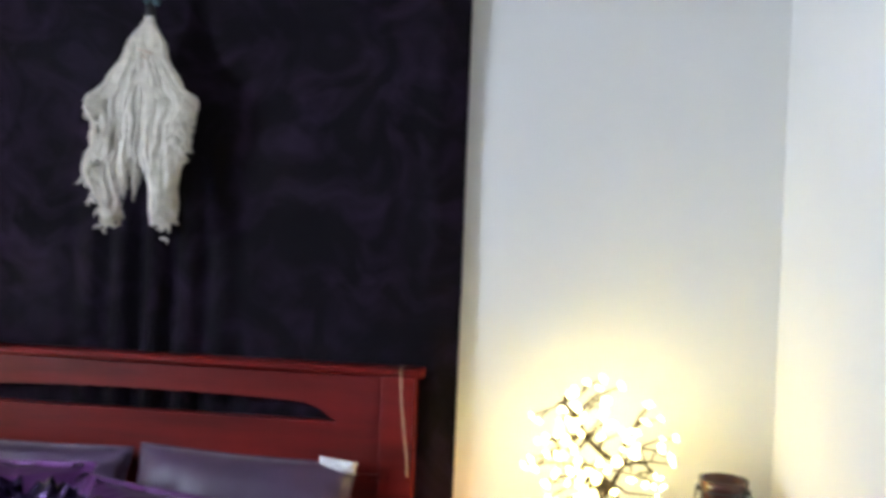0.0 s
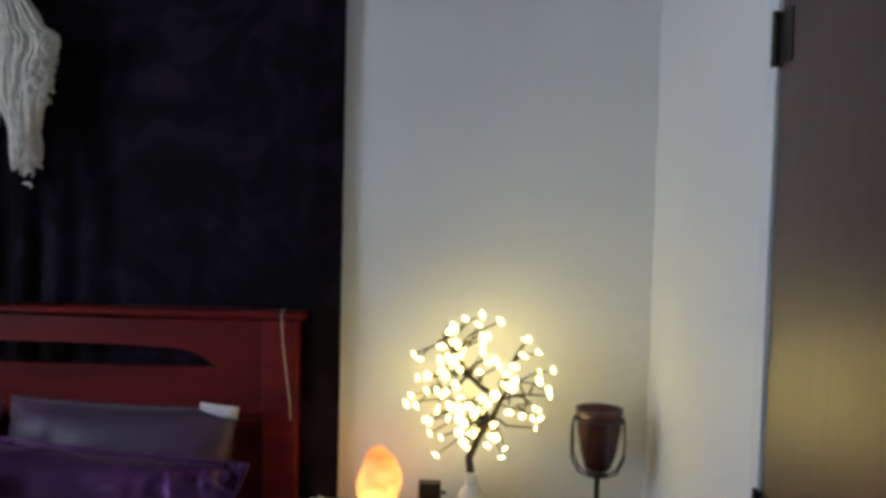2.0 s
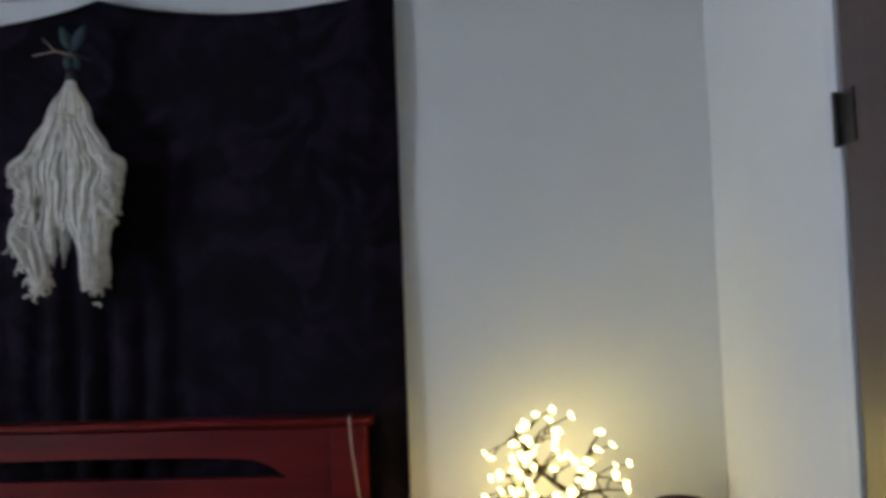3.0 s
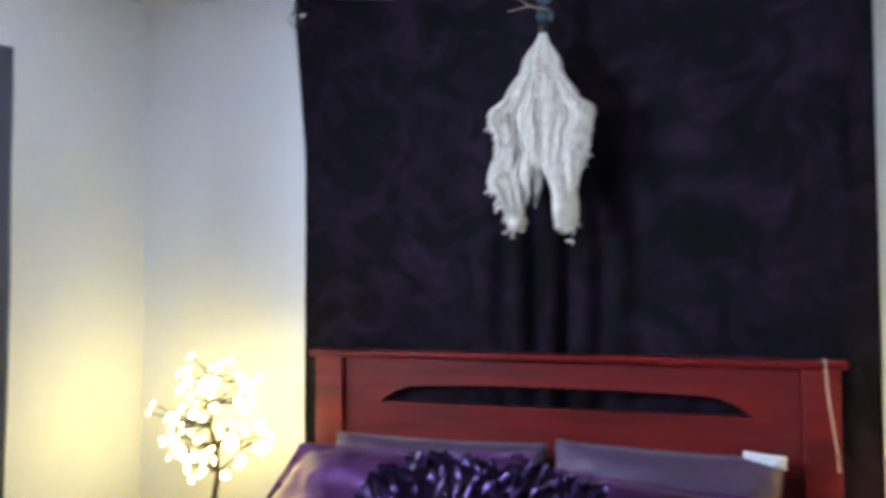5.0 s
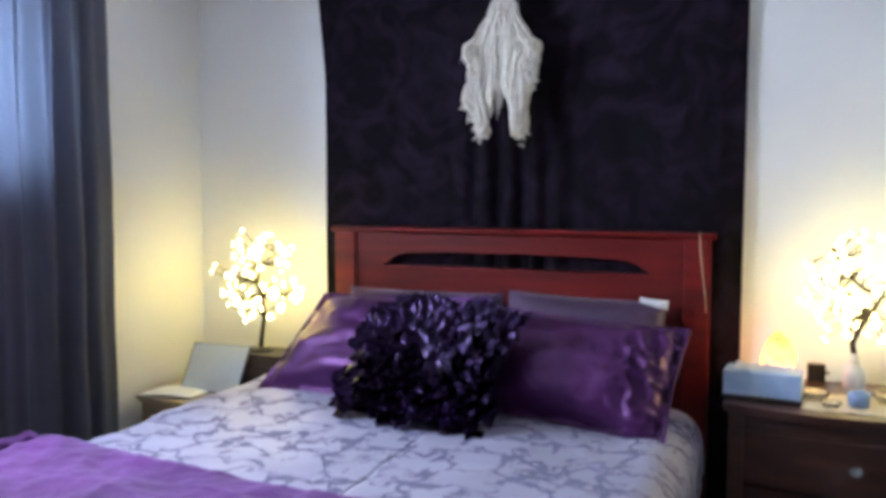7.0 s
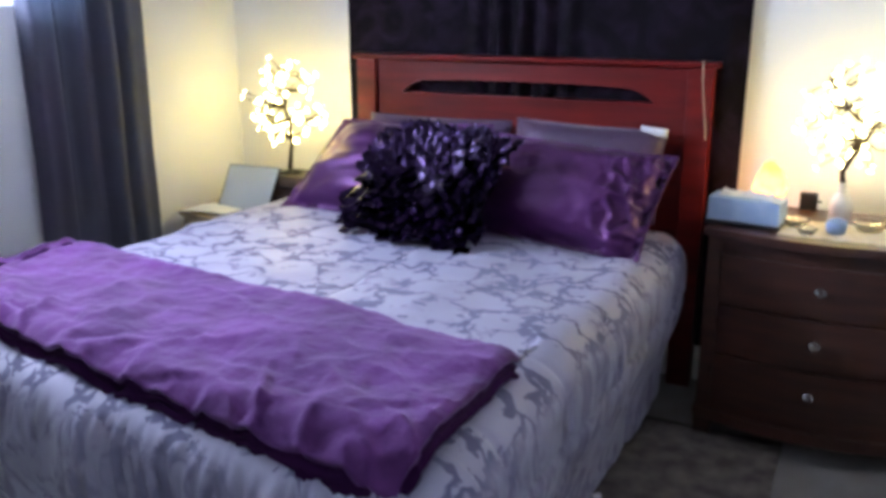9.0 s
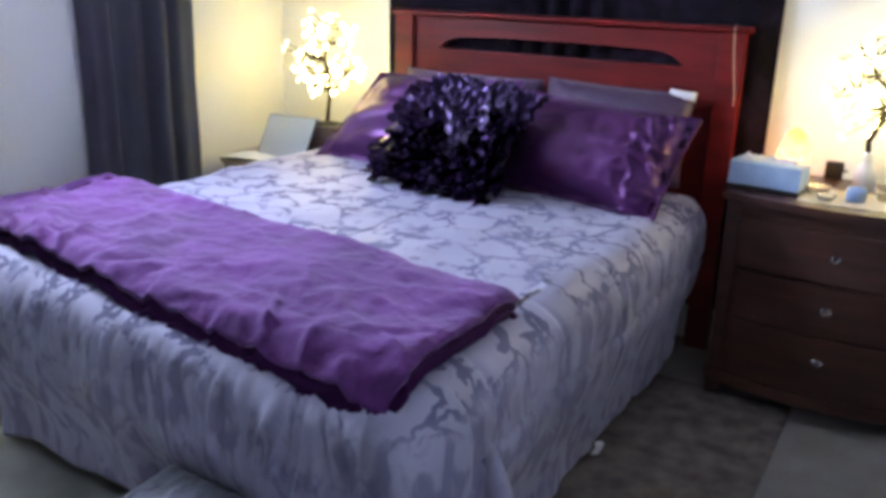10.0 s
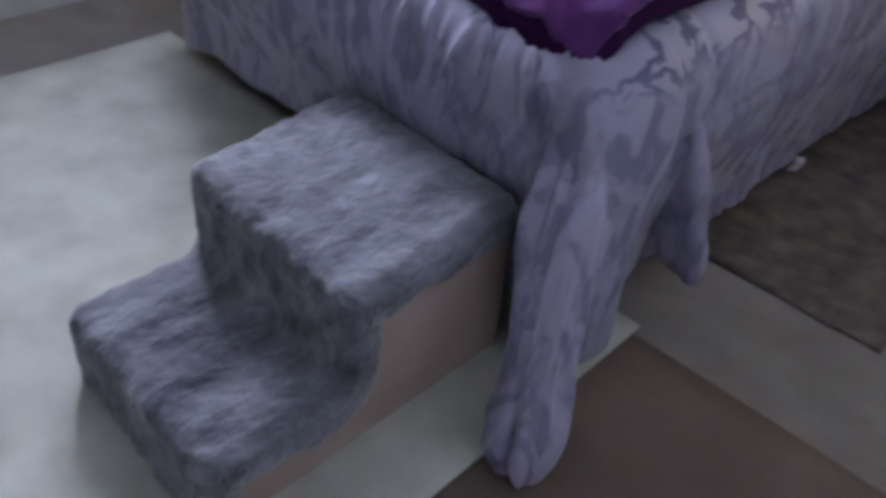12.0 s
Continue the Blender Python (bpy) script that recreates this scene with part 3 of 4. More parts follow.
cord = obj("hanging_cord", tube([(0.724, -0.060, 1.2885), (0.726, -0.1205, 1.2880), (0.731, -0.1225, 1.21), (0.742, -0.1225, 1.12), (0.752, -0.1215, 1.05), (0.755, -0.1225, 1.00)], 0.0024, 6), CORD, True)
tagged(cord, "thin beige cord hanging over the headboard post", "cord")

# comforter: the top and, round three sides, the drop
TOPZ, BW, FOOT, HEAD = 0.700, 0.735, -2.275, -0.40
CR = 0.13
def outline(s):
    """A point of the bed's edge and its outward way; s 0 to 1 from the head end of the east side round the foot to the west side."""
    side, foot, arc = (HEAD - FOOT) - CR, 2 * (BW - CR), CR * math.pi / 2
    total = 2 * side + foot + 2 * arc
    d = s * total
    if d < side:
        return (BW, HEAD - d), (1, 0), 0
    d -= side
    if d < arc:
        a = d / CR
        return (BW - CR + CR * math.cos(a), FOOT + CR - CR * math.sin(a)), (math.cos(a), -math.sin(a)), 1
    d -= arc
    if d < foot:
        return (BW - CR - d, FOOT), (0, -1), 2
    d -= foot
    if d < arc:
        a = d / CR
        return (-BW + CR - CR * math.sin(a), FOOT + CR - CR * math.cos(a)), (-math.sin(a), -math.cos(a)), 3
    d -= arc
    return (-BW, FOOT + CR + d), (-1, 0), 4
S_TOTAL = 2 * ((HEAD - FOOT) - CR) + 2 * (BW - CR) + CR * math.pi
S_CORNER = ((HEAD - FOOT) - CR + CR * math.pi / 4) / S_TOTAL
def foot_slant(x, y):
    """The cover lies a little askew, so its foot edge runs back towards the west side."""
    return 0.085 * (0.70 - x) * smooth01(-1.0, -2.0, y)
def puff(x, y):
    q = 0.010 * abs(math.sin(x * 6.2 + 0.6 * math.sin(y * 3))) * abs(math.sin(y * 5.6 + 0.3)) + 0.012 * nz(x * 2.5, y * 2.5, 7) + 0.005 * nz(x * 9, y * 9, 3)
    crease = 0.006 * (1 - abs(nz(x * 4 + 2, y * 3, 9)) * 2) ** 3
    return q + crease
def comforter_point(u, v):
    (px, py), (nx, ny), zone = outline(u)
    px *= 1.0 if px > 0 else 1.29
    cx, cy = 0.0, min(HEAD, max(py, -1.60))
    NT, INSET, ROUND = 0.50, 0.075, 0.115
    if v < NT:
        r = v / NT
        x, y = cx + (px - nx * INSET - cx) * r, cy + (py - ny * INSET - cy) * r
        return (x, y + foot_slant(x, y), TOPZ + puff(x, y))
    t = (v - NT) / (1 - NT)
    corner = math.exp(-((u - S_CORNER) * S_TOTAL / 0.15) ** 2)
    corner2 = math.exp(-((u - (1 - S_CORNER)) * S_TOTAL / 0.12) ** 2)
    lobe = math.exp(-((u - S_CORNER) * S_TOTAL / 0.07) ** 2)
    along = u * S_TOTAL
    hem = 0.640 + 0.03 * nz(along * 2.2, 1.0) + 0.085 * corner + 0.06 * corner2
    if zone == 0:
        hem += 0.025
    d = t * hem
    arc = min(d / ROUND, math.pi / 2)
    bulge = -INSET + ROUND * math.sin(arc)
    bulge -= (0.068 if zone == 0 else 0.074) * smooth01(0.25, 0.62, d) * (1 - corner)
    if zone == 2:
        bulge += 0.030 * math.sin(math.pi * min(1, d / 0.5))
    wave = math.sin(along * 24 + 1.5 * nz(along * 3, d * 2)) + 0.5 * math.sin(along * 47 + 3 * nz(along * 2, 4))
    amp = 0.010 * smooth01(0.04, 0.30, d) * (1 + 1.2 * corner) * (0.25 + 1.5 * abs(nz(along * 1.7, 3.3))) * (0.6 if zone == 0 else 1.45)
    crinkle = 0.0
    if zone == 2:
        crinkle = 0.013 * (1 - 2 * abs(math.sin(along * 46 + 5 * nz(along * 5, d * 3, 6)))) * math.exp(-((d - 0.19) / 0.13) ** 2) * smooth01(0.06, 0.15, d) * (0.25 + abs(nz(along * 4, 2)) * 2.0) + 0.006 * (1 - 2 * abs(math.sin(along * 88 + 6 * nz(along * 7, d * 4, 3)))) * math.exp(-((d - 0.22) / 0.18) ** 2) * smooth01(0.05, 0.15, d) + 0.009 * nz(along * 13, d * 3, 8) * smooth01(0.10, 0.2, d)
    if zone == 0:
        crinkle = -0.012 * math.exp(-((d - 0.27 - 0.02 * nz(along * 3, 1)) / 0.010) ** 2) - 0.010 * math.exp(-(((along + 0.12 * d) % 0.36 - 0.18) / 0.010) ** 2)
    off = bulge + amp * wave + 0.010 * nz(along * 6, d * 7, 3) + 0.03 * lobe * smooth01(0.12, 0.6, d) ** 1.3 + crinkle
    x, y = px + nx * off, py + ny * off
    fall = ROUND * (1 - math.cos(arc)) + max(0.0, d - ROUND * math.pi / 2)
    edge = puff(px - nx * INSET, py - ny * INSET) * (1 - smooth01(0.0, 0.14, d))
    z = TOPZ + edge - fall + 0.012 * nz(along * 5, d * 5, 1) * smooth01(0, 0.1, d) * (1 - t)
    return (x - 0.022 * smooth01(-0.9, -2.0, y) * (1 if zone == 0 else 0), y + foot_slant(x, y), max(z, 0.016))
comf = obj("comforter", sheet(760, 96, comforter_point), COMFORT, True)
thick(comf, 0.012)
tagged(comf, "silvery lavender damask comforter draped over the bed", "comforter")

def tag_point(u, v):
    return (0.690 + 0.012 * u + 0.006 * math.sin(v * 5), -1.185 + 0.045 * u, 0.090 - 0.050 * v - 0.015 * u)
tag = obj("care_tag", sheet(6, 6, tag_point), SHEET, True)
thick(tag, 0.002)
tag.parent = comf
tag["label"] = "small white cloth tag at the hem"

# fold of the comforter that hangs to the floor at the foot corner
def tail_point(u, v):
    a = (u - 0.5) * 6.0
    taper = 0.028 + 0.026 * smooth01(0, 0.35, v) + 0.008 * v + 0.018 * math.sin(v * 7.5 - 0.6) * v
    if v > 0.82:
        taper *= 1 - 0.8 * ((v - 0.82) / 0.18) ** 1.5
    cx, cy = 0.650 + 0.192 * v ** 1.1, -2.215 - 0.320 * v ** 0.9
    r = taper * (1 + 0.26 * math.sin(a * 3 + v * 3) + 0.16 * math.sin(a * 7 + 4 * v) + 0.22 * nz(a * 2, v * 7, 4))
    dx, dy = math.cos(a - 0.95), math.sin(a - 0.95)
    return (cx + dx * r, cy + dy * r, max(0.615 - 0.60 * v + 0.01 * nz(a, v * 4), 0.017))
tail = obj("comforter_corner", sheet(96, 64, tail_point), COMFORT, True)
thick(tail, 0.010)
tail.parent = comf
def side_fold_point(u, v):
    a = (u - 0.5) * 6.0
    r = (0.020 + 0.024 * smooth01(0, 0.5, v) + 0.012 * math.sin(v * 9)) * (1 + 0.25 * math.sin(a * 3 + v * 4) + 0.25 * nz(a * 2, v * 6, 9))
    if v > 0.85:
        r *= 1 - 0.75 * ((v - 0.85) / 0.15) ** 1.4
    cx, cy = 0.640 + 0.170 * v, -2.275 - 0.275 * v
    return (cx + r * math.cos(a - 0.9), cy + r * math.sin(a - 0.9), max(0.40 - 0.37 * v + 0.01 * nz(a, v * 4, 2), 0.017))
side_fold = obj("comforter_fold", sheet(72, 48, side_fold_point), COMFORT, True)
thick(side_fold, 0.008)
side_fold.parent = comf
tail["label"] = "gathered comforter corner trailing on the floor"

def lobe_point(u, v):
    a = (u - 0.5) * 6.0
    r = (0.026 + 0.026 * smooth01(0, 0.4, v)) * (1 + 0.22 * math.sin(a * 3 + v * 2)) * math.sqrt(max(0.02, 1 - max(0, (v - 0.85) / 0.15) ** 2))
    cx, cy = 0.700 + 0.078 * v ** 0.8, -2.06 + 0.14 * v
    return (cx + r * math.cos(a - 0.6), cy + r * math.sin(a - 0.6), 0.60 - 0.49 * v + 0.008 * nz(a, v * 5))
lobe = obj("comforter_fold", sheet(48, 40, lobe_point), COMFORT, True)
thick(lobe, 0.008)
lobe.parent = comf

# ---- throw ----
def throw_surface(x, y, lift):
    sy = max(0.0, (FOOT + 0.085 * (0.70 - x) + 0.075 - y) / 0.115)
    sx = max(0.0, (x - BW + 0.075) / 0.115, (-x - BW * 1.29 + 0.075) / 0.115)
    s = min(0.97, math.hypot(sx, sy))
    base = TOPZ + puff(x, y) * (1 - s * s) - 0.115 * (1 - math.sqrt(1 - s * s))
    return base + lift + 0.007 * nz(x * 8, y * 9, 11) + 0.004 * nz(x * 22, y * 18, 2) + 0.0035 * max(0, 1 - abs(nz(x * 11 - y * 7, y * 13 + x * 3, 31)) * 3.0) ** 2 + 0.009 * max(0, 1 - abs(nz(x * 2.6 + y * 1.6, y * 5.5, 5)) * 3.0) ** 2
def throw_layer(x0, x1, yb, yf, lift, seed):
    def f(u, v):
        x = x0 + (x1 + 0.004 * v - x0) * u
        y = (yb - 0.290 * u) + (yf - yb) * v + 0.008 * nz(u * 6, v * 2, seed)
        z = throw_surface(min(x, 0.72), y, lift)
        if x < -0.98:
            d = -0.98 - x
            z = throw_surface(-0.90, y, lift) - d * 1.0 + 0.01 * nz(y * 6, d * 6, 2)
            x = -0.98 - 0.085 * smooth01(0, 0.12, d)
        cut = smooth01(0.955, 1, u) * smooth01(0.86, 1, v)
        x, y = x - 0.026 * cut, y + 0.030 * cut
        front = smooth01(0.45, 0.95, v)
        z += front * 0.016 * max(0, 1 - abs(nz(x * 8 + y * 6, y * 4, 21)) * 3.4) ** 2 - front * 0.010 * max(0, 1 - abs(nz(x * 5 - y * 9, y * 5 + x * 2, 41)) * 4.5)
        edge = min(u, 1 - u) * (x1 - x0)
        edgev = min(v, 1 - v) * abs(yf - yb)
        z -= 0.012 * (1 - smooth01(0, 0.030, edge)) + 0.014 * (1 - smooth01(0, 0.040, edgev))
        return (x, y, z)
    return sheet(200, 76, f)
throw = thing("throw_blanket", (0, 0, 0), "violet fleece throw folded across the foot of the bed", "blanket")
# lower and middle folds in a much darker plum than the top fold
for fold, dx, lift, shade in (("lower_fold", 0.006, 0.022, UNDERFOLD), ("middle_fold", -0.004, 0.038, UNDERFOLD)):
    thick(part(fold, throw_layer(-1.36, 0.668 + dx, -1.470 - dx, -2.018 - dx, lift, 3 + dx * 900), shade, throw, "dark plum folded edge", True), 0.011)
thick(part("upper_fold", throw_layer(-1.38, 0.668, -1.455, -2.015, 0.058, 7), FLEECE, throw, smooth=True), 0.014)

# ---- pillows ----
def pillow_mesh(w, h, t, seed, flange=0.0, wrinkle=0.006, n=44, ears=0.04, slant=0.0, crumple=False):
    """A filled case lying in its own xz-plane, foot edge at z 0."""
    bm = bmesh.new()
    def surf(side):
        def f(u, v):
            a, b = 2 * u - 1, 2 * v - 1
            ia, ib = min(1, abs(a) / (1 - flange)), min(1, abs(b) / (1 - flange))
            fill = (max(0, 1 - ia ** 3.2) ** 0.62) * (max(0, 1 - ib ** 3.0) ** 0.62)
            pull = 1 - ears * (1 - abs(b) ** 2) * abs(a) ** 6
            pull2 = 1 - ears * (1 - abs(a) ** 2) * abs(b) ** 6
            x, z = a * w / 2 * pull, h / 2 + b * h / 2 * pull2
            x += slant * (1 - z / h) * smooth01(0.1, 1.0, a * (1 if slant > 0 else -1))
            wr = wrinkle * (nz(a * 3 + seed, b * 2.5, 2) + 0.6 * (1 - abs(nz(a * 5 + seed, b * 3, 7)) * 2.4) ** 3 * (0.3 + abs(a)))
            if crumple:
                k = smooth01(0.38, 0.75, a)
                wr += k * 0.042 * (max(0, 1 - abs(nz(a * 6 + seed, b * 3.5 + a * 2, 4)) * 2.6) ** 2 - 0.2)
            y = -side * (t / 2 * fill) - wr * (0.35 + fill) * (1 if side > 0 else 0.2) + 0.012 * (1 - fill) * nz(a * 4, b * 4, seed)
            return (x, y - side * 0.0015, z)
        return f
    for side in (1, -1):
        sheet(n, n, surf(side), bm)
    bmesh.ops.remove_doubles(bm, verts=bm.verts, dist=0.0035)
    return bm


def pillow(name, label, material, place, lean, yaw, roll, w, h, t, seed, flange=0.0, wrinkle=0.006, slant=0.0, crumple=False):
    ob = obj(name, pillow_mesh(w, h, t, seed, flange, wrinkle, n=64 if crumple else 44, slant=slant, crumple=crumple), material, True)
    ob.matrix_world = pose(*place, -lean, roll, yaw)
    rim = []
    for k in range(81):
        q = k / 20.0
        e, f = int(q) % 4, q - int(q)
        a, b2 = ((-1 + 2 * f, -1), (1, -1 + 2 * f), (1 - 2 * f, 1), (-1, 1 - 2 * f))[e]
        z = h / 2 + b2 * h / 2 * (1 - 0.04 * (1 - a * a) * abs(b2) ** 6)
        x = a * w / 2 * (1 - 0.04 * (1 - b2 * b2) * abs(a) ** 6)
        x += slant * (1 - z / h) * smooth01(0.1, 1.0, a * (1 if slant > 0 else -1)) if slant else 0
        rim.append((x, 0.012 * nz(a * 4, b2 * 4, seed), z))
    bpy.context.view_layer.update()
    part("piping", tube(rim, 0.0045, 6), material, ob, smooth=True)
    return tagged(ob, label, "pillow", "pillows on the bed")
pillow("bed_pillow", "faded plum pillow standing against the headboard", SATIN2, (-0.335, -0.235, 0.70), 14, 0, 0, 0.66, 0.345, 0.17, 3)
pillow("bed_pillow", "faded plum pillow with a white corner against the headboard", SATIN2, (0.312, -0.235, 0.70), 14, 0, 1.5, 0.60, 0.35, 0.17, 9)
pc = obj("pillow_liner", pillow_mesh(0.11, 0.034, 0.030, 4, n=18), SHEET, True)
pc.matrix_world = pose(0.572, -0.165, 1.012, -14, 4, -8)
tagged(pc, "white pillow corner showing from the open case", "pillow liner")
pillow("pillow_sham", "shiny purple satin sham leaning on the pillows", SATIN, (-0.365, -0.660, 0.712), 45, -5, -2, 0.72, 0.455, 0.17, 14, 0.09, 0.014, -0.10)
pillow("pillow_sham", "shiny purple satin sham with crumpled end", SATIN, (0.330, -0.745, 0.712), 45, -6, 3, 0.72, 0.42, 0.17, 21, 0.09, 0.010, 0.0, True)

# ruffled cushion
cushion = thing("ruffle_cushion", (-0.105, -0.915, 0.716), "dark purple ruffled satin ribbon cushion", "cushion", "pillows on the bed")
cushion.matrix_world = pose(-0.098, -0.915, 0.716, -44, 2, -8)
CW, CH = 0.515, 0.425
body = part("cushion_body", pillow_mesh(CW, CH, 0.17, 31, n=24), RUFFLE, cushion, smooth=True)
rnd = random.Random(11)
rows = 15
for r in range(rows):
    for k in range(14):
        a = -1 + 2 * (k + 0.5 * (r % 2) + rnd.uniform(-0.4, 0.4)) / 13.5
        b = -1 + 2 * (r + 0.3 + rnd.uniform(-0.35, 0.35)) / (rows - 0.4)
        if abs(a) > 1.0 or abs(b) > 1.0:
            continue
        fill = (max(0, 1 - abs(a) ** 3.2) ** 0.62) * (max(0, 1 - abs(b) ** 3) ** 0.62)
        base = Vector((a * CW / 2, -0.085 * fill - 0.004, CH / 2 + b * CH / 2))
        swirl = math.atan2(b, a) + 0.5 + rnd.uniform(-1.5, 1.5)
        out = Vector((math.cos(swirl), 0, math.sin(swirl)))
        nrm = Vector((a * 0.35, -1, b * 0.35)).normalized()
        tan = out.cross(nrm).normalized()
        L, W, ph = rnd.uniform(0.034, 0.058), rnd.uniform(0.050, 0.100), rnd.uniform(0, 6.28)
        def petal(u, v, base=base, out=out, nrm=nrm, tan=tan, L=L, W=W, ph=ph):
            s = (u - 0.5) * W
            flute = 0.0085 * math.sin(u * 9 + ph) * (0.15 + v)
            return base + tan * s * (1 - 0.1 * v) + out * (L * math.sin(v * 1.4) - 0.10 * abs(u - 0.5) * W) + nrm * (0.005 + flute + 0.024 * v - 0.008 * v * v)
        part("ruffle", sheet(11, 4, petal), RUFFLE, cushion, smooth=True)

# ---- curtain ----
def curtain_point(u, v):
    y = -0.700 - 0.530 * u
    z = 2.165 - 2.135 * v
    ph = u * 23 + 0.5 * math.sin(v * 2) + 1.2 * nz(u * 4, 2)
    depth = 0.034 * math.sin(ph) * (0.45 + 0.55 * smooth01(0, 0.4, v)) + 0.012 * math.sin(ph * 2.3 + 1) + 0.006 * nz(u * 5, v * 6, 3)
    y += 0.014 * math.cos(ph) + 0.012 * nz(v * 3, u * 3, 8) - 0.012 * v * (1 - u)
    return (-1.440 + depth, y, z)
curt = obj("curtain", sheet(150, 60, curtain_point), CURTAIN, True)
thick(curt, 0.002)
tagged(curt, "dark slate purple curtain panel drawn beside the window", "curtain")
rod = thing("curtain_rod", (-1.440, -0.71, 2.150), "thin dark curtain rod over the window", "curtain rod")
part("rod", tube([(0, 0.0, 0), (0, -2.30, 0)], 0.007, 10), BRONZE, rod, smooth=True)
for yy in (-0.12, -2.24):
    part("bracket", box(-0.0745, yy - 0.008, -0.012, 0.004, yy + 0.008, -0.0072, 0.001), BRONZE, rod)

# ---- nightstands ----
def bow(x, half, depth, sag):
    return -(depth + sag * (1 - (x / half) ** 2))
def bow_outline(half, back, depth, sag, n=16):
    return [(-half, back), (half, back)][::-1] + [(-half + 2 * half * i / n, bow(-half + 2 * half * i / n, half, depth, sag)) for i in range(n + 1)]
def nightstand(place, half, height, label, wood):
    ns = thing("nightstand", place, label, "nightstand", "nightstands beside the bed")
    h = height
    part("top", prism(bow_outline(half, -0.03, 0.485, 0.075), "z", h - 0.028, h, 0.006), wood, ns)
    part("body", prism(bow_outline(half - 0.022, -0.035, 0.455, 0.070), "z", 0.10, h - 0.0285, 0.003), wood, ns)
    part("plinth", prism(bow_outline(half - 0.010, -0.035, 0.468, 0.073), "z", 0.075, 0.118, 0.006), wood, ns)
    for sx in (-1, 1):
        part("foot", box(sx * (half - 0.015), -0.46, 0.0, sx * (half - 0.075), -0.40, 0.0748, 0.004), wood, ns)
        part("foot", box(sx * (half - 0.015), -0.10, 0.0, sx * (half - 0.075), -0.04, 0.0748, 0.004), wood, ns)
        part("corner_stile", box(sx * (half - 0.019), -0.475, 0.119, sx * (half - 0.066), -0.40, h - 0.029, 0.004), wood, ns)
    z0 = 0.165
    step = (h - 0.068 - z0) / 3
    w = half - 0.072
    for k in range(3):
        za, zb = z0 + step * k, z0 + step * (k + 1) - 0.014
        n = 14
        front = [(-w + 2 * w * i / n, bow(-w + 2 * w * i / n, half - 0.022, 0.455, 0.070) - 0.014) for i in range(n + 1)]
        pts = [(x, y) for x, y in front] + [(x, y + 0.0138) for x, y in reversed(front)]
        dr = part("drawer_front", prism(pts, "z", za, zb, 0.004), wood, ns)
        kz, ky = (za + zb) / 2 + 0.01, -0.455 - 0.070 - 0.014
        bm = lathe([(0.006, 0.0), (0.006, 0.010), (0.014, 0.016), (0.0165, 0.024), (0.012, 0.031), (0.004, 0.033)], 12)
        bmesh.ops.transform(bm, matrix=Matrix.Translation((0, ky, kz)) @ Matrix.Rotation(radians(90), 4, "X"), verts=bm.verts)
        part("knob", bm, CRYSTAL, dr, "clear crystal knob")
    return ns
NS_X, NS_Z = 1.222, 0.770
ns = nightstand((NS_X, -0.025, 0.0), 0.385, NS_Z, "dark walnut three drawer nightstand with crystal knobs", WALNUT)
NL_X, NL_Z = -1.18, 0.60
nl = nightstand((NL_X, -0.05, 0.0), 0.285, NL_Z, "tan wooden nightstand beside the curtain", PALEWOOD)

# ---- blossom lamps ----
def blossom_mesh():
    bm = bmesh.new()
    for k in range(5):
        a = k * 1.2566
        d, s = Vector((math.cos(a), math.sin(a), 0)), Vector((-math.sin(a), math.cos(a), 0))
        c = bm.verts.new((0, 0, 0))
        p = [bm.verts.new(d * 0.008 + s * 0.007 + Vector((0, 0, 0.004))), bm.verts.new(d * 0.016 + Vector((0, 0, 0.009))), bm.verts.new(d * 0.008 - s * 0.007 + Vector((0, 0, 0.004)))]
        bm.faces.new((c, p[2], p[1], p[0]))
    bmesh.ops.create_icosphere(bm, subdivisions=1, radius=0.0058, matrix=Matrix.Translation((0, 0, 0.005)))
    me = bpy.data.meshes.new("blossom")
    bm.to_mesh(me)
    bm.free()
    me.materials.append(BLOSSOM)
    return me
BLOSSOM_MESH = blossom_mesh()
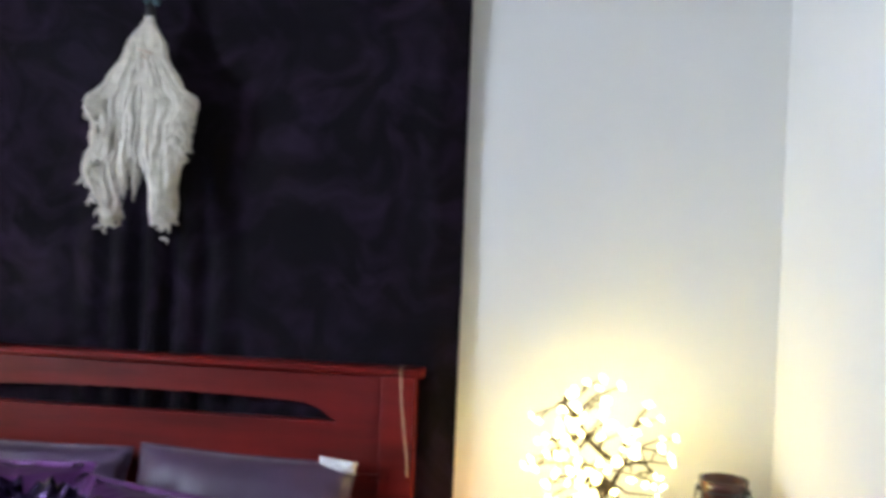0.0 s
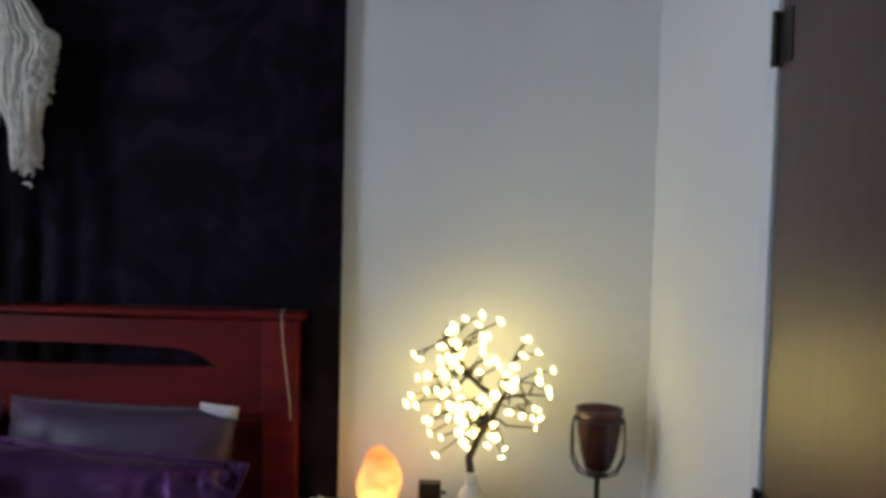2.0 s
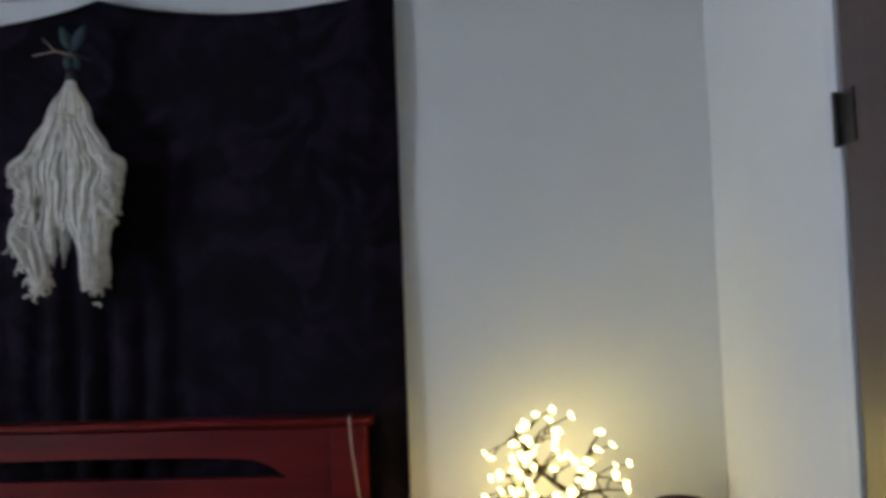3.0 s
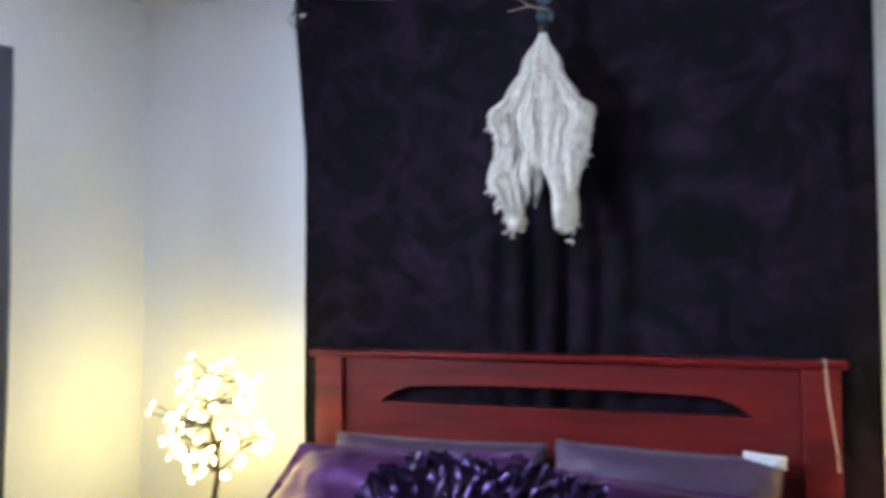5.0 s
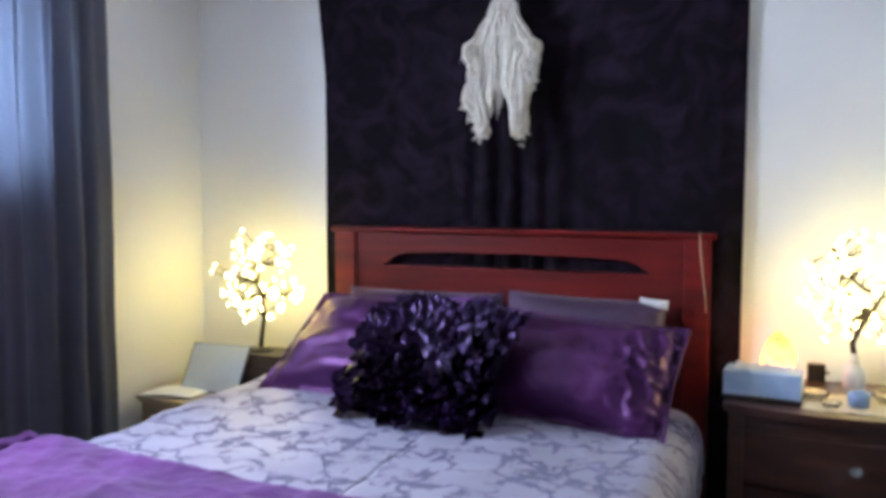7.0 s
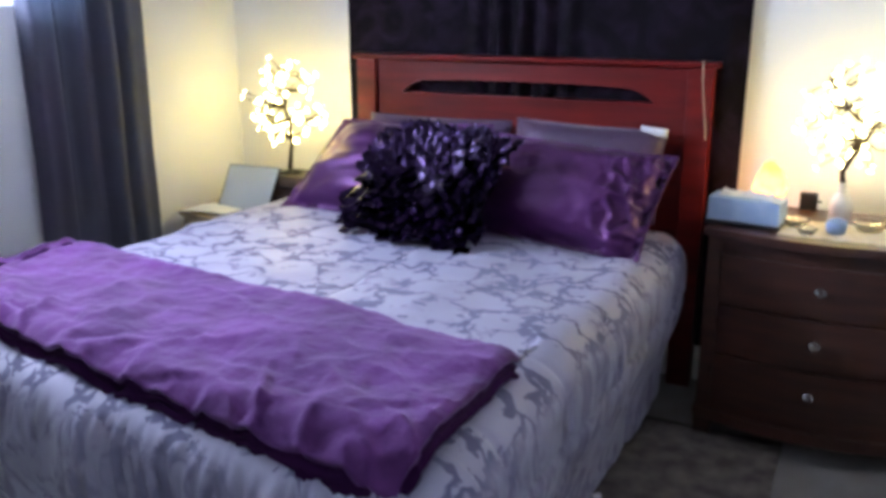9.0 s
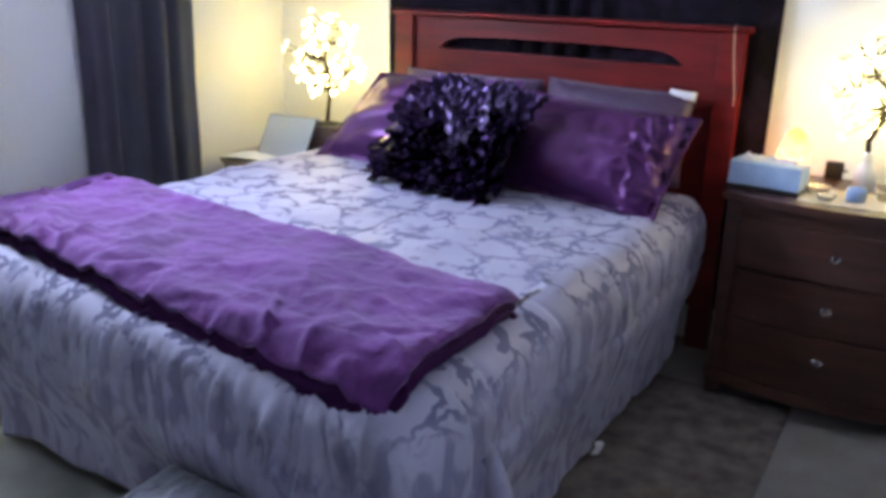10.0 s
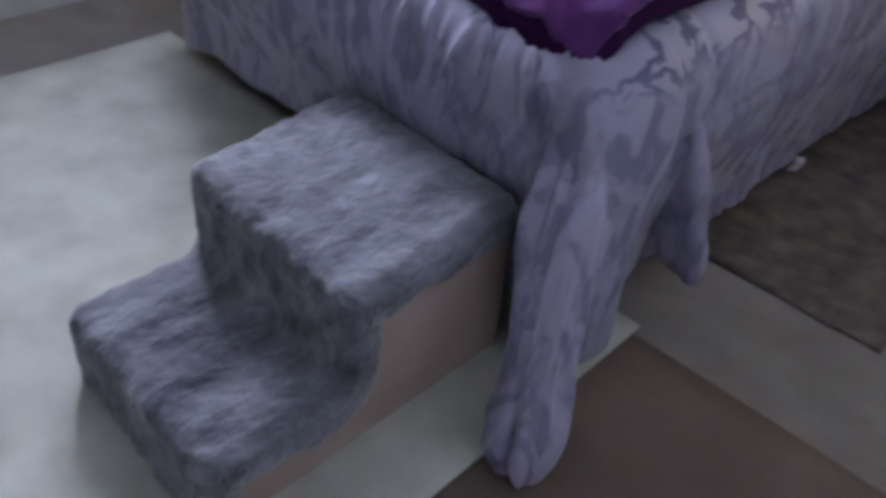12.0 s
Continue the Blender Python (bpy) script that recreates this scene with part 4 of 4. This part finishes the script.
def blossom_tree(name, place, trunk, crown_c, crown_r, seed, count, label, squash=1.0, mirror=1):
    t = thing(name, place, label, "lamp", "lit blossom tree lamps")
    rnd = random.Random(seed)
    pts = [Vector((mirror * x, y, z)) for x, y, z in trunk]
    n = len(pts)
    part("trunk", tube(pts, [0.0105 - 0.0065 * i / (n - 1) for i in range(n)], 8), BARK, t, "dark brown wire trunk", True)
    cc = Vector(crown_c)
    tips = []
    start = max(1, n // 3)
    for k in range(count):
        for _ in range(40):
            d = Vector((rnd.uniform(-1, 1), rnd.uniform(-1, 1), rnd.uniform(-1, 1)))
            if 0.45 < d.length < 1.0:
                break
        tip = cc + Vector((d.x * crown_r * 1.1, d.y * crown_r * 0.62 * squash, d.z * crown_r * 1.05))
        best = min(pts[start:], key=lambda p: (p - tip).length + 0.35 * max(0, p.z - tip.z + 0.02))
        mid = best.lerp(tip, 0.5) + Vector((rnd.uniform(-1, 1), rnd.uniform(-1, 1), rnd.uniform(-0.6, 1))) * 0.022
        if k % 2 == 0 or not tips:
            bm = tube([best, best.lerp(mid, 0.5) + Vector((0, 0, 0.006)), mid, tip], [0.0042, 0.0034, 0.0026, 0.0016], 5)
        else:
            near = min(tips, key=lambda q: (q[1] - tip).length)
            bm = tube([near[1], near[1].lerp(tip, 0.5) + Vector((0, 0, 0.008)), tip], [0.0026, 0.002, 0.0014], 5)
        part("branch", bm, BARK, t, smooth=True)
        tips.append((tip, mid))
    for tip, mid in tips:
        b = new("blossom", BLOSSOM_MESH)
        b.parent = t
        d = (tip - mid).normalized()
        q = d.to_track_quat("Z", "Y")
        sc = rnd.uniform(0.58, 0.95)
        b.matrix_local = Matrix.LocRotScale(tip, q, (sc, sc, sc))
    return t
VASE_X, VASE_Y = 1.240, -0.204
blossom_tree("blossom_lamp", (VASE_X, VASE_Y, NS_Z + 0.131),
    [(0, 0, -0.02), (-0.008, 0, 0.035), (0.016, 0.005, 0.09), (0.047, 0.0, 0.138), (0.070, -0.01, 0.190), (0.016, 0.0, 0.222), (-0.012, 0.01, 0.245), (-0.045, 0.01, 0.30), (-0.080, 0.01, 0.335)],
    (0.008, 0.0, 0.215), 0.185, 8, 108, "lit blossom tree with warm white lights standing in a bottle")
BOOK_TOP = 0.752
blossom_tree("blossom_lamp", (-1.055, -0.235, BOOK_TOP),
    [(0, 0, 0.006), (0.006, 0, 0.07), (0.020, 0, 0.15), (0.008, 0.004, 0.23), (-0.012, 0, 0.29), (0.006, -0.005, 0.36), (-0.014, 0, 0.43)],
    (0.0, 0.0, 0.315), 0.200, 17, 104, "lit blossom tree with warm white lights on dark books", 1.1)
base = lathe([(0.055, 0.0), (0.055, 0.006), (0.012, 0.014), (0.010, 0.02)], 20, (-1.055, -0.235, BOOK_TOP))
bobj = obj("lamp_base", base, BLACKPL, True)
bobj.parent = bpy.data.objects["blossom_lamp.001"]
bobj.matrix_parent_inverse = Matrix.Translation((1.055, 0.235, -BOOK_TOP))

# ---- things on the east nightstand ----
vase = thing("bottle_vase", (VASE_X, VASE_Y, NS_Z), "white glazed bottle holding the blossom tree", "vase")
part("bottle_body", lathe([(0.030, 0.0), (0.036, 0.006), (0.036, 0.060), (0.030, 0.078), (0.015, 0.098), (0.013, 0.118), (0.016, 0.122), (0.016, 0.130)], 24), CERAMIC, vase, smooth=True)
part("neck_ring", lathe([(0.0172, 0.100), (0.0180, 0.104), (0.0172, 0.108)], 20), STEEL, vase, "steel neck ring", True)

salt = thing("salt_lamp", (1.000, -0.195, NS_Z), "glowing orange salt crystal lamp on a wooden base", "lamp")
part("wooden_base", lathe([(0.062, 0.0), (0.066, 0.004), (0.066, 0.020), (0.060, 0.024)], 24), PALEWOOD, salt, "tan wooden base", True)
bm = bmesh.new()
bmesh.ops.create_icosphere(bm, subdivisions=4, radius=1.0)
for v in bm.verts:
    c = v.co.copy()
    f = 1 + 0.10 * nz(c.x * 1.7, c.y * 1.7, c.z * 1.7 + 4) + 0.03 * nz(c.x * 5, c.y * 5, c.z * 5)
    k = 1 - 0.22 * smooth01(-0.2, 1.0, c.z)
    v.co = Vector((c.x * 0.058 * f * k - 0.004 * c.z, c.y * 0.055 * f * k, 0.096 + max(c.z, -0.78) * 0.092 * f + 0.012 * c.x))
part("salt_crystal", bm, SALT, salt, "rough glowing orange salt crystal", True)

tis = thing("tissue_box", (0.925, -0.405, NS_Z), "pale blue tissue box on a black tray", "tissue box")
tis.matrix_world = pose(0.957, -0.395, NS_Z, 0, 0, -6)
part("tray", box(-0.122, -0.066, 0.0, 0.122, 0.066, 0.013, 0.004), BLACKPL, tis, "black tray")
part("carton", box(-0.118, -0.060, 0.0132, 0.118, 0.060, 0.092, 0.003), TISSUEBOX, tis)
def tissue_point(u, v):
    a, b = u * 2 - 1, v * 2 - 1
    return (a * 0.088, b * 0.036 + 0.01 * nz(a * 3, b * 3), 0.094 + 0.020 * max(0, 1 - abs(b)) * (0.7 + nz(a * 4, b * 5, 3)) + 0.006 * abs(nz(a * 9, b * 9)))
thick(part("tissue", sheet(30, 16, tissue_point), TISSUE, tis, "crumpled white tissue", True), 0.001)

bbx = thing("small_black_box", (1.130, -0.080, NS_Z), "small black plastic clock box", "box")
part("case", box(-0.030, -0.018, 0.0, 0.030, 0.018, 0.062, 0.004), BLACKPL, bbx)
part("stem", box(0.031, -0.004, 0.028, 0.044, 0.004, 0.036, 0.001), BLACKPL, bbx)

cand = thing("candle_holder", (1.570, -0.150, NS_Z), "dark red glass candle holder in a black wire stand", "candle holder")
part("glass_cup", lathe([(0.012, 0.128), (0.034, 0.135), (0.046, 0.175), (0.055, 0.230), (0.060, 0.270), (0.062, 0.292), (0.058, 0.292), (0.052, 0.24), (0.02, 0.20)], 28), BROWNGLASS, cand, "dark red brown glass cup", True)
bm = lathe([(0.055, 0.0), (0.055, 0.005), (0.012, 0.012), (0.007, 0.02), (0.007, 0.10), (0.014, 0.112), (0.028, 0.118)], 20)
part("stand", bm, BLACKM, cand, "black metal stand", True)
for k in range(8):
    a = k * math.pi / 4 + 0.2
    c, s = math.cos(a), math.sin(a)
    wire = part("wire", tube([(c * 0.020, s * 0.020, 0.112), (c * 0.052, s * 0.052, 0.125), (c * 0.072, s * 0.072, 0.165), (c * 0.074, s * 0.074, 0.235), (c * 0.070, s * 0.070, 0.262), (c * 0.060, s * 0.060, 0.268)], 0.0026, 6), BLACKM, cand, smooth=True)
bm = bmesh.new()
ring = [(0.0625 * math.cos(i * 0.2618), 0.0625 * math.sin(i * 0.2618), 0.266) for i in range(25)]
part("ring", tube(ring, 0.0026, 6), BLACKM, cand, smooth=True)

cup = thing("tealight_cup", (1.238, -0.415, NS_Z), "small pale blue glass candle cup", "cup")
part("cup_body", lathe([(0.022, 0.0), (0.030, 0.006), (0.033, 0.030), (0.030, 0.046), (0.027, 0.046), (0.026, 0.03), (0.01, 0.022)], 20), BLUECUP, cup, smooth=True)
def dish(x, y, r, h, label):
    d = thing("glass_dish", (x, y, NS_Z), label, "dish", "clear glass dishes on the nightstand")
    part("bowl", lathe([(r * 0.55, 0.0), (r * 0.7, 0.004), (r * 0.95, h * 0.8), (r, h), (r * 0.94, h), (r * 0.62, 0.010)], 20), CRYSTAL, d, smooth=True)
dish(1.115, -0.375, 0.045, 0.030, "shallow clear glass dish")
dish(1.335, -0.345, 0.055, 0.034, "wide clear glass dish")
dish(1.155, -0.475, 0.032, 0.024, "tiny clear glass dish")
tray = obj("lace_runner", sheet(30, 20, lambda u, v: (1.07 + 0.40 * u, -0.52 + 0.24 * v + 0.006 * math.sin(u * 40), NS_Z + 0.003 + 0.0008 * nz(u * 9, v * 9))), LACE, True)
tagged(thick(tray, 0.002), "cream lace doily runner under glass dishes", "doily")

# ---- things on the west nightstand ----
def book(x, y, z, w, d, h, turn, label):
    b = thing("book", (x, y, z), label, "book", "books under the blossom tree")
    b.matrix_world = pose(x, y, z, 0, 0, turn)
    cover = box(-w / 2, -d / 2, 0.0, w / 2, d / 2, 0.004, 0.001)
    box(-w / 2, -d / 2, h - 0.004, w / 2, d / 2, h, 0.001, bm=cover)
    box(-w / 2, -d / 2, 0.004, -w / 2 + 0.005, d / 2, h - 0.004, bm=cover)
    part("cover", cover, DARKBOX, b)
    part("page_block", box(-w / 2 + 0.0052, -d / 2 + 0.006, 0.0042, w / 2 - 0.006, d / 2 - 0.006, h - 0.0042), PAPEREDGE, b, "brown aged page edges")
book(-1.02, -0.235, NL_Z, 0.235, 0.178, 0.050, 0, "thick dark brown book at the bottom of the stack")
book(-1.022, -0.233, NL_Z + 0.0502, 0.228, 0.172, 0.048, 3, "dark brown book in the middle of the stack")
book(-1.02, -0.236, NL_Z + 0.0984, 0.238, 0.180, BOOK_TOP - NL_Z - 0.0986, -2, "dark brown book under the blossom tree")
pic = thing("picture_frame", (-1.19, -0.395, NL_Z), "pale glossy tablet in a thin black frame", "picture frame")
pic.matrix_world = pose(-1.185, -0.435, NL_Z + 0.002, -33, 0, 3)
part("backing", box(-0.137, 0.002, 0.0, 0.137, 0.012, 0.220, 0.003), BLACKPL, pic, "black frame")
part("front_pane", box(-0.131, -0.0012, 0.006, 0.131, 0.0018, 0.214, 0.001), SCREEN, pic, "pale reflective front")
part("stand_leg", box(-0.02, 0.0125, 0.02, 0.02, 0.020, 0.20, 0.001), BLACKPL, pic)
pap = obj("open_booklet", sheet(20, 10, lambda u, v: (-1.425 + 0.24 * u, -0.60 + 0.17 * v + 0.05 * u, NL_Z + 0.005 + 0.018 * abs(math.sin(u * 3.14)) ** 0.7 * 0.6)), PAPER, True)
tagged(thick(pap, 0.003), "open white paper booklet on the nightstand", "booklet")

# ---- pet steps ----
steps = thing("pet_steps", (0.350, -2.318, 0.020), "grey plush covered two-step pet stairs on the mat", "pet stairs")
steps.matrix_world = pose(0.326, -2.300, 0.020, 0, 0, -3)
SW, UD, LD, UH, LH = 0.262, 0.418, 0.268, 0.366, 0.172
def stair_profile(n_arc=7):
    """The rounded stair line, from the back of the top down to the floor in front, with its outward way."""
    r = 0.034
    pts = []
    def line(a, b, nrm, n):
        for i in range(n):
            t = i / n
            pts.append((a[0] + (b[0] - a[0]) * t, a[1] + (b[1] - a[1]) * t, nrm))
    def arc(c, rad, a0, a1, sign):
        for i in range(n_arc):
            a = radians(a0 + (a1 - a0) * i / n_arc)
            pts.append((c[0] + rad * math.cos(a), c[1] + rad * math.sin(a), (sign * math.cos(a), sign * math.sin(a))))
    line((0, UH), (-UD + r, UH), (0, 1), 22)
    arc((-UD + r, UH - r), r, 90, 180, 1)
    line((-UD, UH - r), (-UD, LH + 0.03), (-1, 0), 10)
    arc((-UD - 0.03, LH + 0.03), 0.03, 0, -90, -1)
    line((-UD - 0.03, LH), (-UD - LD + r, LH), (0, 1), 14)
    arc((-UD - LD + r, LH - r), r, 90, 180, 1)
    line((-UD - LD, LH - r), (-UD - LD, 0.0), (-1, 0), 8)
    pts.append((-UD - LD, 0.0, (-1, 0)))
    return pts
PROFILE = stair_profile()
core = [(p[0] + (-p[2][0]) * 0.026, max(p[1] - p[2][1] * 0.026, 0.0)) for p in PROFILE[::3]] + [(-UD - LD + 0.026, 0.0), (0.0, 0.0)]
def skewed(x, y):
    return x * (1 + 0.10 * y / 0.7) + 0.13 * min(-y, UD)
bm = prism(core, "x", -SW + 0.006, SW - 0.006)
for v in bm.verts:
    v.co.x = skewed(v.co.x, v.co.y)
part("side_core", bm, TANSIDE, steps, "tan board side of the stairs")
def cover_point(u, v):
    k = v * (len(PROFILE) - 1)
    i = min(int(k), len(PROFILE) - 2)
    f = k - i
    p, q = PROFILE[i], PROFILE[i + 1]
    y, z = p[0] + (q[0] - p[0]) * f, p[1] + (q[1] - p[1]) * f
    ny, nzv = p[2][0] + (q[2][0] - p[2][0]) * f, p[2][1] + (q[2][1] - p[2][1]) * f
    skirt = 0.052 + 0.014 * nz(y * 14, z * 14, 3)
    w = (u * 2 - 1) * (SW + 0.06)
    d = max(0.0, abs(w) - SW) / 0.06 * skirt
    x = math.copysign(min(abs(w), SW) + 0.004 * smooth01(0, 0.03, d), w)
    edge = smooth01(SW - 0.045, SW, abs(w))
    fur = 0.006 * nz(x * 22, y * 14, z * 22) + 0.0045 * nz(x * 60, y * 38, z * 60) - 0.016 * edge * edge
    y, z = y - ny * (d - fur), z - nzv * (d - fur)
    x += math.copysign(0.003 * nz(y * 40, z * 40, 8), w) * (1 if d > 0 else 0)
    return (skewed(x, y), y, max(z, 0.001))
cov = part("plush_cover", sheet(84, len(PROFILE) * 2, cover_point), GREYPLUSH, steps, "brushed grey plush cover", True)
thick(cov, 0.005)
